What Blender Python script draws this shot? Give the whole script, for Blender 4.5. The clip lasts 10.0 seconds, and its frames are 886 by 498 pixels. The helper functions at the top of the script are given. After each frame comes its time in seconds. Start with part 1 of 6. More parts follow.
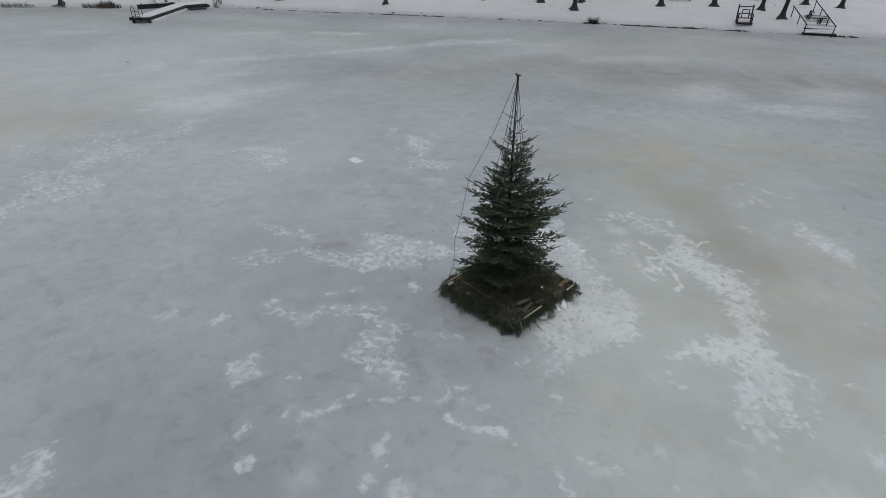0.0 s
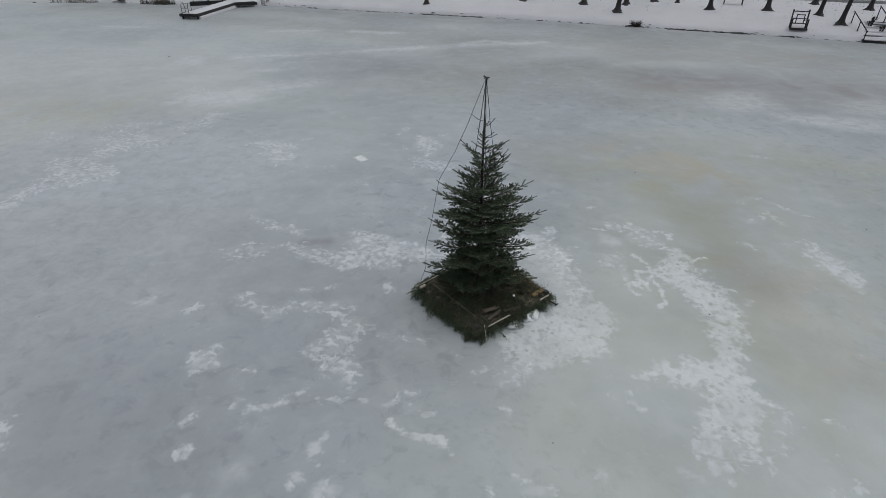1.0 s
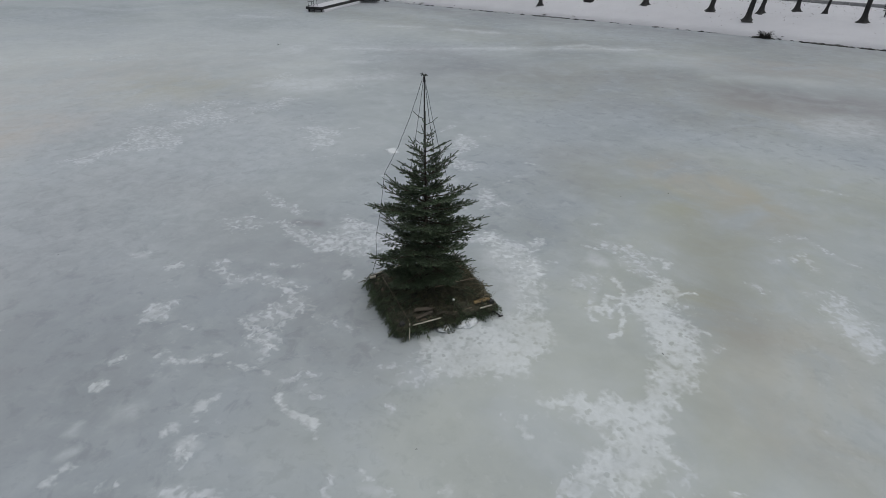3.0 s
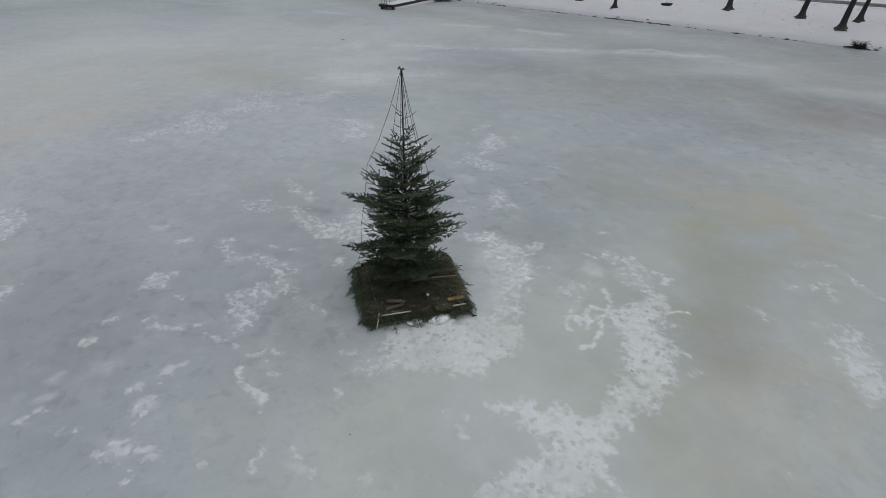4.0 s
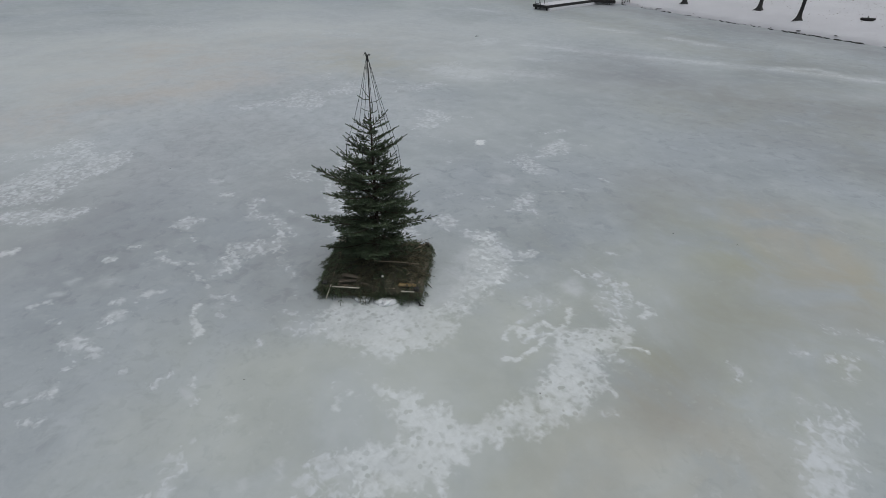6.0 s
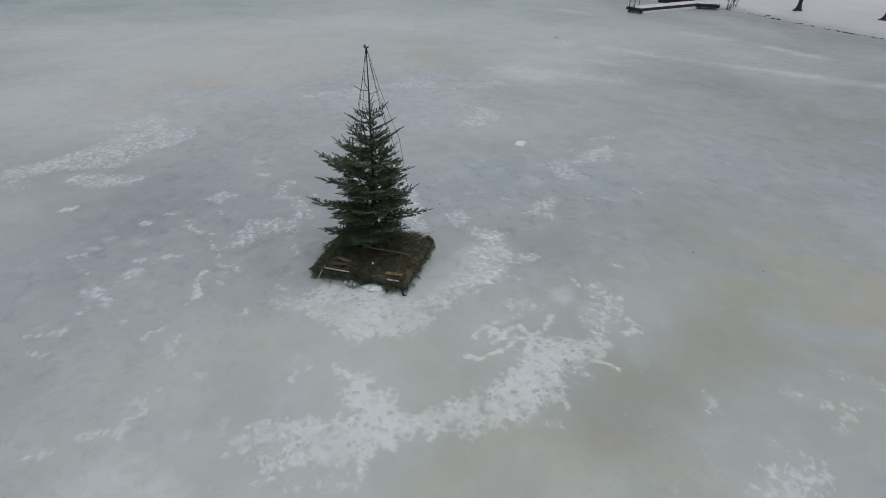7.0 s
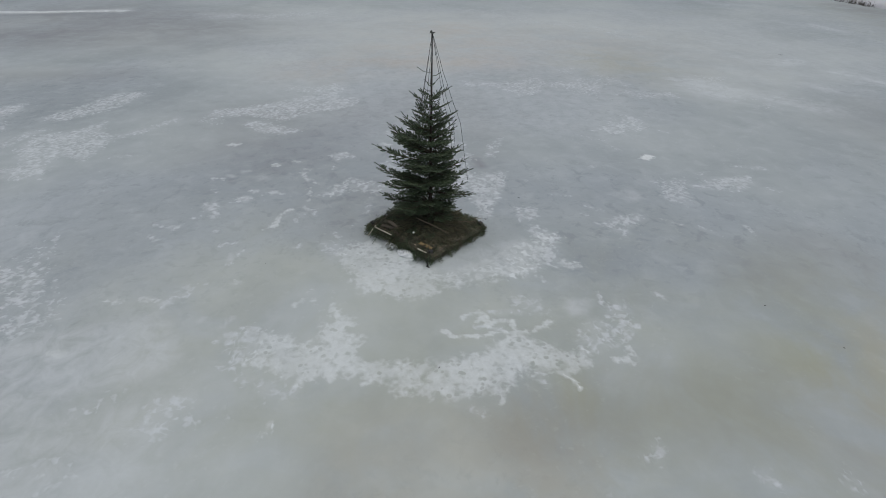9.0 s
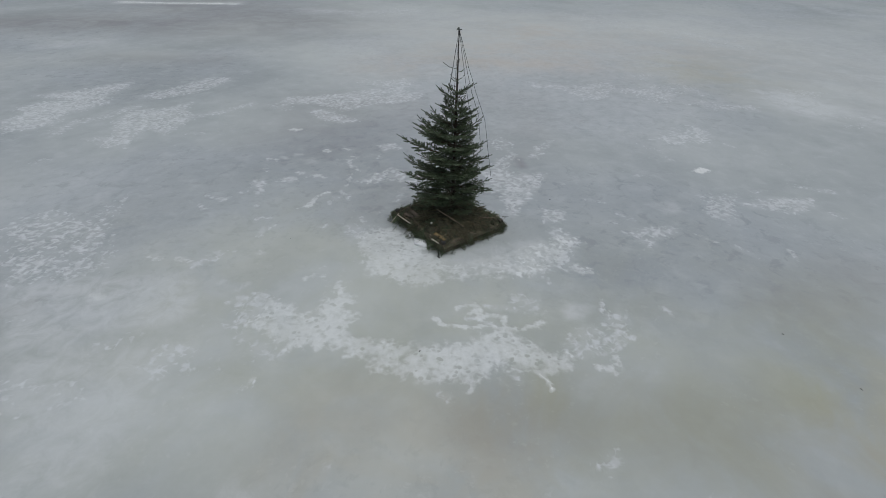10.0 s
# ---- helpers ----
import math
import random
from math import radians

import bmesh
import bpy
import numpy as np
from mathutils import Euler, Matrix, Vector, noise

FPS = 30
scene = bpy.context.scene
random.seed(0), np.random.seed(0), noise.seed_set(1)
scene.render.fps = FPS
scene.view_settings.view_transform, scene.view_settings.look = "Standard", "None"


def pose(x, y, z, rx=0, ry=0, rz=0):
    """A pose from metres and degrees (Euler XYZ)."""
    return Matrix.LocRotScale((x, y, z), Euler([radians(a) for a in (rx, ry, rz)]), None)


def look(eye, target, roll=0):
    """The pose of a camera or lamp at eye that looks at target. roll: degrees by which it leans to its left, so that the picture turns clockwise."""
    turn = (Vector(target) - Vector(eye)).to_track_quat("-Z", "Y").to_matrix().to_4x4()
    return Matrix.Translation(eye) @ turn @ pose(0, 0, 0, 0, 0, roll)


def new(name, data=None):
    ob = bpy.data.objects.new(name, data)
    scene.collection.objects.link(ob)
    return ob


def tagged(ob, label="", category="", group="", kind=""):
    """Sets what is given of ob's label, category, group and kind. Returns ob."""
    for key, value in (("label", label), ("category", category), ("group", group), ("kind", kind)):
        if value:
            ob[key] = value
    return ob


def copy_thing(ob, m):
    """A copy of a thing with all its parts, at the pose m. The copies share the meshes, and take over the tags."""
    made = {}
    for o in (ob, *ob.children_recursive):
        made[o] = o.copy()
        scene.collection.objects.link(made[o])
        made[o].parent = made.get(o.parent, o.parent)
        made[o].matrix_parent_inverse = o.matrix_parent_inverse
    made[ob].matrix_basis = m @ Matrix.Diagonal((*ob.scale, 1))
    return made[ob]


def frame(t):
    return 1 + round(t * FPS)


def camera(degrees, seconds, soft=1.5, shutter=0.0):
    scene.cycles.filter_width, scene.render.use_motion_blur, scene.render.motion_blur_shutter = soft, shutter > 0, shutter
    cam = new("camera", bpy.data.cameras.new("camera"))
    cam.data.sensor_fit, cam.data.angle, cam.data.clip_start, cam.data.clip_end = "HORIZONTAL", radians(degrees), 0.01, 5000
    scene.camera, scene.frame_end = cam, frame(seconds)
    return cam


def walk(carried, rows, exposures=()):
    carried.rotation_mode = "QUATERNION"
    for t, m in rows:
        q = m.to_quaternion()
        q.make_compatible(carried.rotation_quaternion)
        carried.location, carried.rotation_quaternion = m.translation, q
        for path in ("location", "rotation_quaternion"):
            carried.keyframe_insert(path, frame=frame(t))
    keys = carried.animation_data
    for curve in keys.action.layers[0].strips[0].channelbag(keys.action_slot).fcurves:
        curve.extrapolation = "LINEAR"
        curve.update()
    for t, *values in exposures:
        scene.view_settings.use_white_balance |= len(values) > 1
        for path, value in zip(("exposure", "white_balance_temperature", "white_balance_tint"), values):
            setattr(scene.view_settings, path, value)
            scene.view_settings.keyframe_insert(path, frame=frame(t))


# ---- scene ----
cam = camera(79.8, 10.0, soft=0.65)
METRES, EYE, TILT, LEAN, TURN = 13.403, 5.05, 0.0, 0.0, 0.7
ROWS = [
    (0.0, 0.0, 0.0, 0.0, 0.26, -31.27, -0.43),
    (0.5, 0.0395, 0.0055, -0.0001, 3.1, -31.27, -0.43),
    (1.0, 0.0821, 0.0121, -0.0007, 5.86, -31.27, -0.46),
    (1.5, 0.1267, 0.0197, -0.0014, 8.8, -31.27, -0.47),
    (2.0, 0.1729, 0.0289, -0.0019, 12.33, -31.27, -0.49),
    (3.5, 0.3157, 0.0727, -0.0036, 25.13, -31.36, -0.57),
    (4.0, 0.3625, 0.0945, -0.0056, 29.6, -31.37, -0.6),
    (4.5, 0.4082, 0.1203, -0.0078, 34.08, -31.38, -0.65),
    (5.0, 0.4529, 0.1501, -0.0089, 38.64, -31.4, -0.64),
    (5.5, 0.496, 0.1836, -0.0103, 43.72, -31.41, -0.7),
    (7.0, 0.6083, 0.3057, -0.0113, 59.76, -31.68, -0.87),
    (7.5, 0.6385, 0.3501, -0.0127, 65.85, -31.75, -0.93),
    (8.0, 0.6648, 0.3948, -0.0131, 72.24, -31.84, -0.96),
    (8.5, 0.6872, 0.4393, -0.0132, 78.75, -31.92, -1.0),
    (9.0, 0.7045, 0.4844, -0.0129, 85.11, -32.02, -1.02),
    (9.5, 0.7166, 0.5295, -0.0129, 90.86, -32.08, -1.03),
    (10.0, 0.7235, 0.575, -0.0126, 95.91, -32.1, -1.04),
]
walk(cam, [(t, pose(0, 0, EYE, TILT, LEAN, TURN) @ pose(METRES * x, METRES * y, METRES * z, 90 + pitch, roll, yaw)) for t, x, y, z, yaw, pitch, roll in ROWS])

# ---- world, sun, exposure ----
world = bpy.data.worlds.new("overcast_sky")
scene.world = world
world.use_nodes = True
wt = world.node_tree
wt.nodes.clear()
sky = wt.nodes.new("ShaderNodeTexSky")
sky.sky_type = "NISHITA"
sky.sun_disc = False
sky.sun_elevation = radians(78)
sky.sun_rotation = radians(56)
sky.air_density, sky.dust_density, sky.ozone_density = 1.0, 4.0, 1.0
grey = wt.nodes.new("ShaderNodeHueSaturation")
grey.inputs["Saturation"].default_value = 0.30
cast = wt.nodes.new("ShaderNodeMix")
cast.data_type, cast.blend_type = "RGBA", "MULTIPLY"
cast.inputs["Factor"].default_value = 1.0
cast.inputs[7].default_value = (0.974, 1.0, 1.003, 1)
back = wt.nodes.new("ShaderNodeBackground")
back.inputs["Strength"].default_value = 0.12
wout = wt.nodes.new("ShaderNodeOutputWorld")
wt.links.new(sky.outputs[0], grey.inputs["Color"])
wt.links.new(grey.outputs[0], cast.inputs[6])
wt.links.new(cast.outputs[2], back.inputs["Color"])
wt.links.new(back.outputs[0], wout.inputs["Surface"])

sun_data = bpy.data.lights.new("sun", "SUN")
sun_data.energy, sun_data.angle, sun_data.color = 0.5, radians(80), (0.965, 0.995, 1.0)
sun = new("sun", sun_data)
sun.matrix_world = look((9, 6, 50), (0, 0, 0))
scene.view_settings.exposure = -0.20


# ---- materials ----
class Nodes:
    """A small helper that wires a node material."""

    def __init__(self, name):
        self.mat = bpy.data.materials.new(name)
        self.mat.use_nodes = True
        self.tree = self.mat.node_tree
        self.tree.nodes.clear()
        out = self.tree.nodes.new("ShaderNodeOutputMaterial")
        self.bsdf = self.tree.nodes.new("ShaderNodeBsdfPrincipled")
        self.tree.links.new(self.bsdf.outputs[0], out.inputs[0])
        self.place = self.tree.nodes.new("ShaderNodeTexCoord").outputs["Object"]

    def put(self, socket, value):
        if isinstance(value, bpy.types.NodeSocket):
            self.tree.links.new(value, socket)
        elif isinstance(value, tuple) and len(value) == 3 and socket.type == "RGBA":
            socket.default_value = (*value, 1)
        else:
            socket.default_value = value

    def set(self, **values):
        for key, value in values.items():
            self.put(self.bsdf.inputs[key.replace("_", " ")], value)

    def math(self, op, a, b=0.0, c=0.0, clamp=False):
        n = self.tree.nodes.new("ShaderNodeMath")
        n.operation, n.use_clamp = op, clamp
        for i, v in enumerate((a, b, c)):
            self.put(n.inputs[i], v)
        return n.outputs[0]

    def scaled(self, vector, scale, offset=(0, 0, 0)):
        n = self.tree.nodes.new("ShaderNodeMapping")
        self.put(n.inputs["Vector"], vector)
        n.inputs["Scale"].default_value = scale
        n.inputs["Location"].default_value = offset
        return n.outputs[0]

    def noise(self, scale, detail=3.0, rough=0.55, distort=0.0, vector=None):
        n = self.tree.nodes.new("ShaderNodeTexNoise")
        self.put(n.inputs["Vector"], vector if vector is not None else self.place)
        n.inputs["Scale"].default_value, n.inputs["Detail"].default_value = scale, detail
        n.inputs["Roughness"].default_value, n.inputs["Distortion"].default_value = rough, distort
        return n.outputs["Fac"]

    def voronoi(self, scale, vector=None, feature="F1"):
        n = self.tree.nodes.new("ShaderNodeTexVoronoi")
        n.feature = feature
        self.put(n.inputs["Vector"], vector if vector is not None else self.place)
        n.inputs["Scale"].default_value = scale
        return n.outputs["Distance"]

    def warped(self, vector, scale, amount):
        """The place, shifted to and fro by noise."""
        n = self.tree.nodes.new("ShaderNodeTexNoise")
        self.put(n.inputs["Vector"], vector)
        n.inputs["Scale"].default_value, n.inputs["Detail"].default_value = scale, 2.0
        shift = self.tree.nodes.new("ShaderNodeVectorMath")
        shift.operation = "MULTIPLY_ADD"
        self.put(shift.inputs[0], n.outputs["Color"])
        shift.inputs[1].default_value = (amount, amount, 0)
        self.put(shift.inputs[2], vector)
        return shift.outputs[0]

    def step(self, value, low, high):
        n = self.tree.nodes.new("ShaderNodeMapRange")
        n.interpolation_type = "SMOOTHSTEP"
        self.put(n.inputs["Value"], value)
        n.inputs["From Min"].default_value, n.inputs["From Max"].default_value = low, high
        return n.outputs["Result"]

    def mix(self, fac, a, b, blend="MIX"):
        n = self.tree.nodes.new("ShaderNodeMix")
        n.data_type, n.blend_type = "RGBA", blend
        self.put(n.inputs["Factor"], fac)
        self.put(n.inputs[6], a)
        self.put(n.inputs[7], b)
        return n.outputs[2]

    def attribute(self, name):
        n = self.tree.nodes.new("ShaderNodeAttribute")
        n.attribute_name = name
        return n.outputs["Fac"]

    def bump(self, height, strength, distance):
        n = self.tree.nodes.new("ShaderNodeBump")
        self.put(n.inputs["Height"], height)
        n.inputs["Strength"].default_value, n.inputs["Distance"].default_value = strength, distance
        self.put(self.bsdf.inputs["Normal"], n.outputs[0])

    def random(self):
        return self.tree.nodes.new("ShaderNodeObjectInfo").outputs["Random"]

    def island(self):
        return self.tree.nodes.new("ShaderNodeNewGeometry").outputs["Random Per Island"]


def make_ice():
    m = Nodes("pond_ice")
    flat = m.scaled(m.place, (1, 1, 0.01))
    big = m.noise(0.20, 4, 0.5, 0.4, flat)
    mid = m.noise(0.8, 4, 0.5, 0.25, flat)
    cloud = m.noise(2.1, 4, 0.5, 0.3, m.scaled(m.place, (1, 1, 0.01), (7, 3, 0)))
    fine = m.noise(11.0, 6, 0.68, 0.4, flat)
    cool = m.noise(0.13, 2, 0.5, 0.5, m.scaled(m.place, (1, 1, 0.01), (31, 17, 0)))
    base = m.mix(m.step(cool, 0.38, 0.62), (0.345, 0.377, 0.406), (0.374, 0.405, 0.418))
    col = m.mix(m.math("MULTIPLY", m.step(big, 0.54, 0.30), 0.66), base, (0.262, 0.290, 0.305))
    col = m.mix(m.math("MULTIPLY", m.step(big, 0.50, 0.70), 0.40), col, (0.455, 0.485, 0.485))
    col = m.mix(m.math("MULTIPLY", m.step(mid, 0.48, 0.74), 0.22), col, (0.49, 0.52, 0.54))
    col = m.mix(m.math("MULTIPLY", m.step(mid, 0.48, 0.26), 0.24), col, (0.265, 0.292, 0.31))
    col = m.mix(m.math("MULTIPLY", m.step(cloud, 0.50, 0.72), 0.23), col, (0.52, 0.55, 0.565))
    col = m.mix(m.math("MULTIPLY", m.step(cloud, 0.48, 0.28), 0.24), col, (0.27, 0.295, 0.31))
    col = m.mix(m.math("MULTIPLY", m.step(fine, 0.45, 0.75), 0.06), col, (0.54, 0.57, 0.575))
    blotch = m.step(m.noise(2.9, 5, 0.62, 0.5, m.scaled(m.place, (1, 1, 0.01), (3, 11, 0))), 0.47, 0.33)
    col = m.mix(m.math("MULTIPLY", m.math("MULTIPLY", blotch, m.step(cool, 0.60, 0.42)), 0.48), col, (0.235, 0.260, 0.280))
    # pale: milky ice, and far out the sky's sheen painted as lighter colour
    milk_and_sheen = m.math("MULTIPLY", m.attribute("pale"), m.math("MULTIPLY_ADD", m.step(mid, 0.25, 0.7), 0.5, 0.5))
    col = m.mix(m.math("MULTIPLY", milk_and_sheen, 0.85), col, (0.52, 0.55, 0.535))
    flecks = m.math("MULTIPLY", m.step(m.noise(5.0, 4, 0.6, 0.6, flat), 0.52, 0.72), m.step(big, 0.60, 0.40))
    col = m.mix(m.math("MULTIPLY", flecks, 0.12), col, (0.52, 0.55, 0.57))
    murk = m.step(m.noise(5.4, 4, 0.6, 0.5, m.scaled(m.place, (1, 1, 0.01), (13, 5, 0))), 0.47, 0.33)
    col = m.mix(m.math("MULTIPLY", m.math("MULTIPLY", murk, m.step(cool, 0.60, 0.40)), 0.22), col, (0.25, 0.276, 0.295))
    grains = m.math("MULTIPLY", m.step(m.noise(9.0, 3, 0.55, 0.4, flat), 0.60, 0.70), m.step(m.noise(0.55, 3, 0.6, 0.4, flat), 0.46, 0.62))
    col = m.mix(m.math("MULTIPLY", grains, 0.20), col, (0.58, 0.605, 0.62))
    patchy = m.step(m.noise(0.7, 4, 0.6, 0.6, flat), 0.25, 0.68)
    col = m.mix(m.math("MULTIPLY", m.math("MULTIPLY", m.attribute("algae"), patchy), 0.85), col, (0.345, 0.34, 0.20))
    col = m.mix(m.math("MULTIPLY", m.math("MULTIPLY", m.attribute("rust"), patchy), 0.95), col, (0.47, 0.40, 0.33))
    # dark holds the ice's own dark tones and the shade painted beside the raft
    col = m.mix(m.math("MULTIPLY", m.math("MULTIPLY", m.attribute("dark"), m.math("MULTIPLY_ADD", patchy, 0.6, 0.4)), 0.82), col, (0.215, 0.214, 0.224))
    # lace of thin refrozen snow: small worm-shaped flecks with bare ice between
    crawl = m.warped(flat, 3.2, 0.10)
    worm = m.noise(7.0, 1.5, 0.45, 0.4, crawl)
    clot = m.noise(2.6, 3, 0.55, 0.15, flat)
    speck = m.noise(9.0, 1.6, 0.45, 0.25, crawl)
    vein = m.step(m.math("ABSOLUTE", m.math("SUBTRACT", worm, 0.5)), 0.10, 0.015)
    grain = m.math("ADD", m.math("MULTIPLY_ADD", speck, 3.0, -1.5), m.math("MULTIPLY_ADD", clot, 1.9, -0.95))
    grain = m.math("ADD", grain, m.math("MULTIPLY_ADD", vein, 0.36, -0.16))
    lace = m.step(m.math("ADD", m.math("SUBTRACT", m.attribute("lace"), 0.68), grain), -0.44, 0.68)
    lace = m.math("MULTIPLY", lace, m.math("MULTIPLY_ADD", m.step(m.noise(4.2, 3, 0.6, 0.3, flat), 0.34, 0.62), 0.45, 0.55))
    lace = m.math("MULTIPLY", lace, m.step(m.attribute("lace"), 0.02, 0.22))
    # packed snow with dark trodden dots and a lobed edge
    crumb = m.noise(8.5, 2.5, 0.5, 0.25, crawl)
    dots = m.voronoi(8.2, m.warped(flat, 11.0, 0.07))
    ragged = m.math("ADD", m.math("MULTIPLY_ADD", crumb, 2.7, -1.35), m.math("MULTIPLY_ADD", clot, 0.8, -0.40))
    packed = m.step(m.math("ADD", m.math("SUBTRACT", m.attribute("snow"), 0.50), ragged), -0.44, 0.60)
    packed = m.math("MULTIPLY", packed, m.step(m.attribute("snow"), 0.02, 0.25))
    pits = m.math("MULTIPLY", m.step(dots, 0.34, 0.20), m.step(m.noise(2.9, 2, 0.5, 0.0, flat), 0.36, 0.52))
    packed = m.math("MULTIPLY", packed, m.math("MULTIPLY_ADD", pits, -0.85, 1.0))
    packed = m.math("MULTIPLY", packed, m.math("MULTIPLY_ADD", m.step(m.noise(1.7, 3, 0.55, 0.3, flat), 0.34, 0.62), 0.36, 0.64))
    packed = m.math("MULTIPLY", packed, m.math("MULTIPLY_ADD", m.step(m.noise(14, 2, 0.5, 0.3, flat), 0.56, 0.40), -0.14, 1.0))
    veil = m.math("MULTIPLY", m.attribute("veil"), m.step(m.noise(3.0, 6, 0.64, 0.9, flat), 0.12, 0.74))
    smudge = m.math("MULTIPLY", m.math("MULTIPLY", m.attribute("lace"), 0.34), m.step(m.noise(3.4, 4, 0.58, 0.2, flat), 0.36, 0.62))
    lace = m.math("MAXIMUM", m.math("MULTIPLY", lace, 0.92), smudge)
    cover = m.math("MAXIMUM", m.math("MULTIPLY", lace, 0.92), m.math("MAXIMUM", m.math("MULTIPLY", packed, m.math("MULTIPLY_ADD", m.step(m.attribute("snow"), 1.1, 1.6), 0.30, 0.70)), m.math("MULTIPLY", veil, 0.85)))
    thin = m.mix(fine, (0.53, 0.555, 0.58), (0.66, 0.685, 0.705))
    snow = m.mix(fine, (0.60, 0.625, 0.64), (0.77, 0.795, 0.805))
    snow = m.mix(m.step(m.attribute("snow"), 1.0, 1.45), snow, (0.82, 0.835, 0.84))
    m.set(Base_Color=m.mix(cover, col, m.mix(m.step(m.attribute("snow"), 0.05, 0.35), thin, snow)), IOR=1.31,
          Roughness=m.math("MULTIPLY_ADD", cover, 0.35, m.math("MULTIPLY_ADD", mid, 0.25, 0.42)))
    m.bump(m.math("ADD", m.math("MULTIPLY", cover, 0.9), m.math("MULTIPLY", fine, 0.05)), 0.45, 0.010)
    return m.mat


def make_snow():
    m = Nodes("bank_snow")
    a, b = m.noise(0.6, 4), m.noise(7, 6, 0.65)
    col = m.mix(a, (0.49, 0.487, 0.515), (0.60, 0.597, 0.625))
    col = m.mix(m.math("MULTIPLY", m.step(m.noise(2.2, 6, 0.7, 0.5), 0.60, 0.74), 0.30), col, (0.56, 0.54, 0.51))
    m.set(Base_Color=col, Roughness=0.9)
    m.bump(m.math("ADD", b, m.math("MULTIPLY", a, 2)), 0.6, 0.05)
    return m.mat


def make_plain(name, low, high, scale=6.0, rough=0.85, bump=0.3, depth=0.01, stretch=(1, 1, 1), spread=0.25):
    """A grained surface: two colours mixed at two scales, and a shift per object."""
    m = Nodes(name)
    v = m.scaled(m.place, stretch)
    a, b = m.noise(scale, 6, 0.65, 0.4, v), m.noise(scale * 0.17, 3, 0.5, 0.2, v)
    f = m.math("ADD", m.math("MULTIPLY", a, 0.65), m.math("MULTIPLY", b, 0.35))
    col = m.mix(m.step(f, 0.32, 0.68), low, high)
    tone = m.math("MULTIPLY_ADD", m.random(), spread, 1 - spread / 2)
    hsv = m.tree.nodes.new("ShaderNodeHueSaturation")
    m.put(hsv.inputs["Value"], tone)
    m.put(hsv.inputs["Color"], col)
    m.set(Base_Color=hsv.outputs[0], Roughness=rough)
    m.bump(a, bump, depth)
    return m.mat


def make_needles(name, low, high, tip, rough=0.55):
    m = Nodes(name)
    col = m.mix(m.island(), low, high)
    col = m.mix(m.math("MULTIPLY", m.step(m.noise(3.5, 3), 0.45, 0.7), 0.5), col, tip)
    m.set(Base_Color=col, Roughness=rough)
    return m.mat


ICE, SNOW = make_ice(), make_snow()
CRUST = make_plain("crusted_snow", (0.62, 0.64, 0.66), (0.78, 0.80, 0.81), 14, rough=0.8, bump=0.5, depth=0.012, spread=0.05)
NEEDLE = make_needles("spruce_needles", (0.036, 0.058, 0.033), (0.096, 0.136, 0.070), (0.152, 0.190, 0.112))
GREENBOUGH = make_needles("cut_green_needles", (0.040, 0.066, 0.036), (0.120, 0.168, 0.090), (0.230, 0.275, 0.165), 0.65)
DRYNEEDLE = make_needles("faded_spruce_needles", (0.062, 0.064, 0.036), (0.175, 0.162, 0.095), (0.300, 0.260, 0.158), 0.7)
FADED = make_needles("fading_spruce_needles", (0.045, 0.064, 0.036), (0.130, 0.158, 0.090), (0.215, 0.232, 0.140), 0.65)
BARK = make_plain("spruce_bark", (0.030, 0.024, 0.018), (0.075, 0.06, 0.046), 30, stretch=(1, 1, 0.3))
TWIG = make_plain("twig_bark", (0.035, 0.027, 0.019), (0.095, 0.074, 0.05), 40)
BOUGHSTEM = make_plain("grey_bough_bark", (0.034, 0.034, 0.024), (0.085, 0.083, 0.058), 40)
TRUNK = make_plain("park_tree_bark", (0.011, 0.0105, 0.011), (0.040, 0.038, 0.037), 9, bump=0.8, depth=0.03, stretch=(1, 1, 0.22))
WOOD = make_plain("weathered_planks", (0.10, 0.075, 0.052), (0.24, 0.19, 0.14), 18, stretch=(0.12, 1, 1))
PALE = make_plain("fresh_cut_board", (0.38, 0.345, 0.28), (0.58, 0.53, 0.44), 16, stretch=(0.12, 1, 1))
AMBER = make_plain("yellow_plywood", (0.15, 0.105, 0.048), (0.27, 0.195, 0.09), 16, stretch=(0.12, 1, 1))
BROWN = make_plain("brown_board", (0.046, 0.038, 0.029), (0.115, 0.093, 0.070), 16, stretch=(0.12, 1, 1))
DARKWOOD = make_plain("dark_wet_wood", (0.013, 0.0125, 0.013), (0.042, 0.040, 0.040), 12, stretch=(0.15, 1, 1))
GREYWOOD = make_plain("grey_bench_wood", (0.024, 0.023, 0.023), (0.070, 0.066, 0.064), 14, stretch=(0.15, 1, 1))
IRON = make_plain("dark_iron", (0.008, 0.008, 0.009), (0.02, 0.02, 0.02), 20, rough=0.75, bump=0.1)
CABLE = make_plain("dark_cable", (0.018, 0.022, 0.018), (0.04, 0.045, 0.04), 30, rough=0.5, bump=0.1)
SOIL = make_plain("dark_bank_soil", (0.009, 0.0085, 0.008), (0.030, 0.027, 0.025), 6, bump=0.9, depth=0.04)
STONE = make_plain("wet_stone", (0.009, 0.009, 0.009), (0.038, 0.037, 0.036), 8, bump=0.6, depth=0.02, spread=0.5)
LITTER = make_plain("old_leaves", (0.06, 0.045, 0.035), (0.16, 0.12, 0.09), 12)
BRUSH = make_plain("matted_brush", (0.022, 0.023, 0.013), (0.088, 0.078, 0.047), 14, bump=0.9, depth=0.02)
STRAW = make_plain("pale_dry_twigs", (0.08, 0.068, 0.044), (0.24, 0.20, 0.13), 20)
GRASS = make_plain("dead_reed", (0.026, 0.023, 0.018), (0.085, 0.073, 0.057), 8)
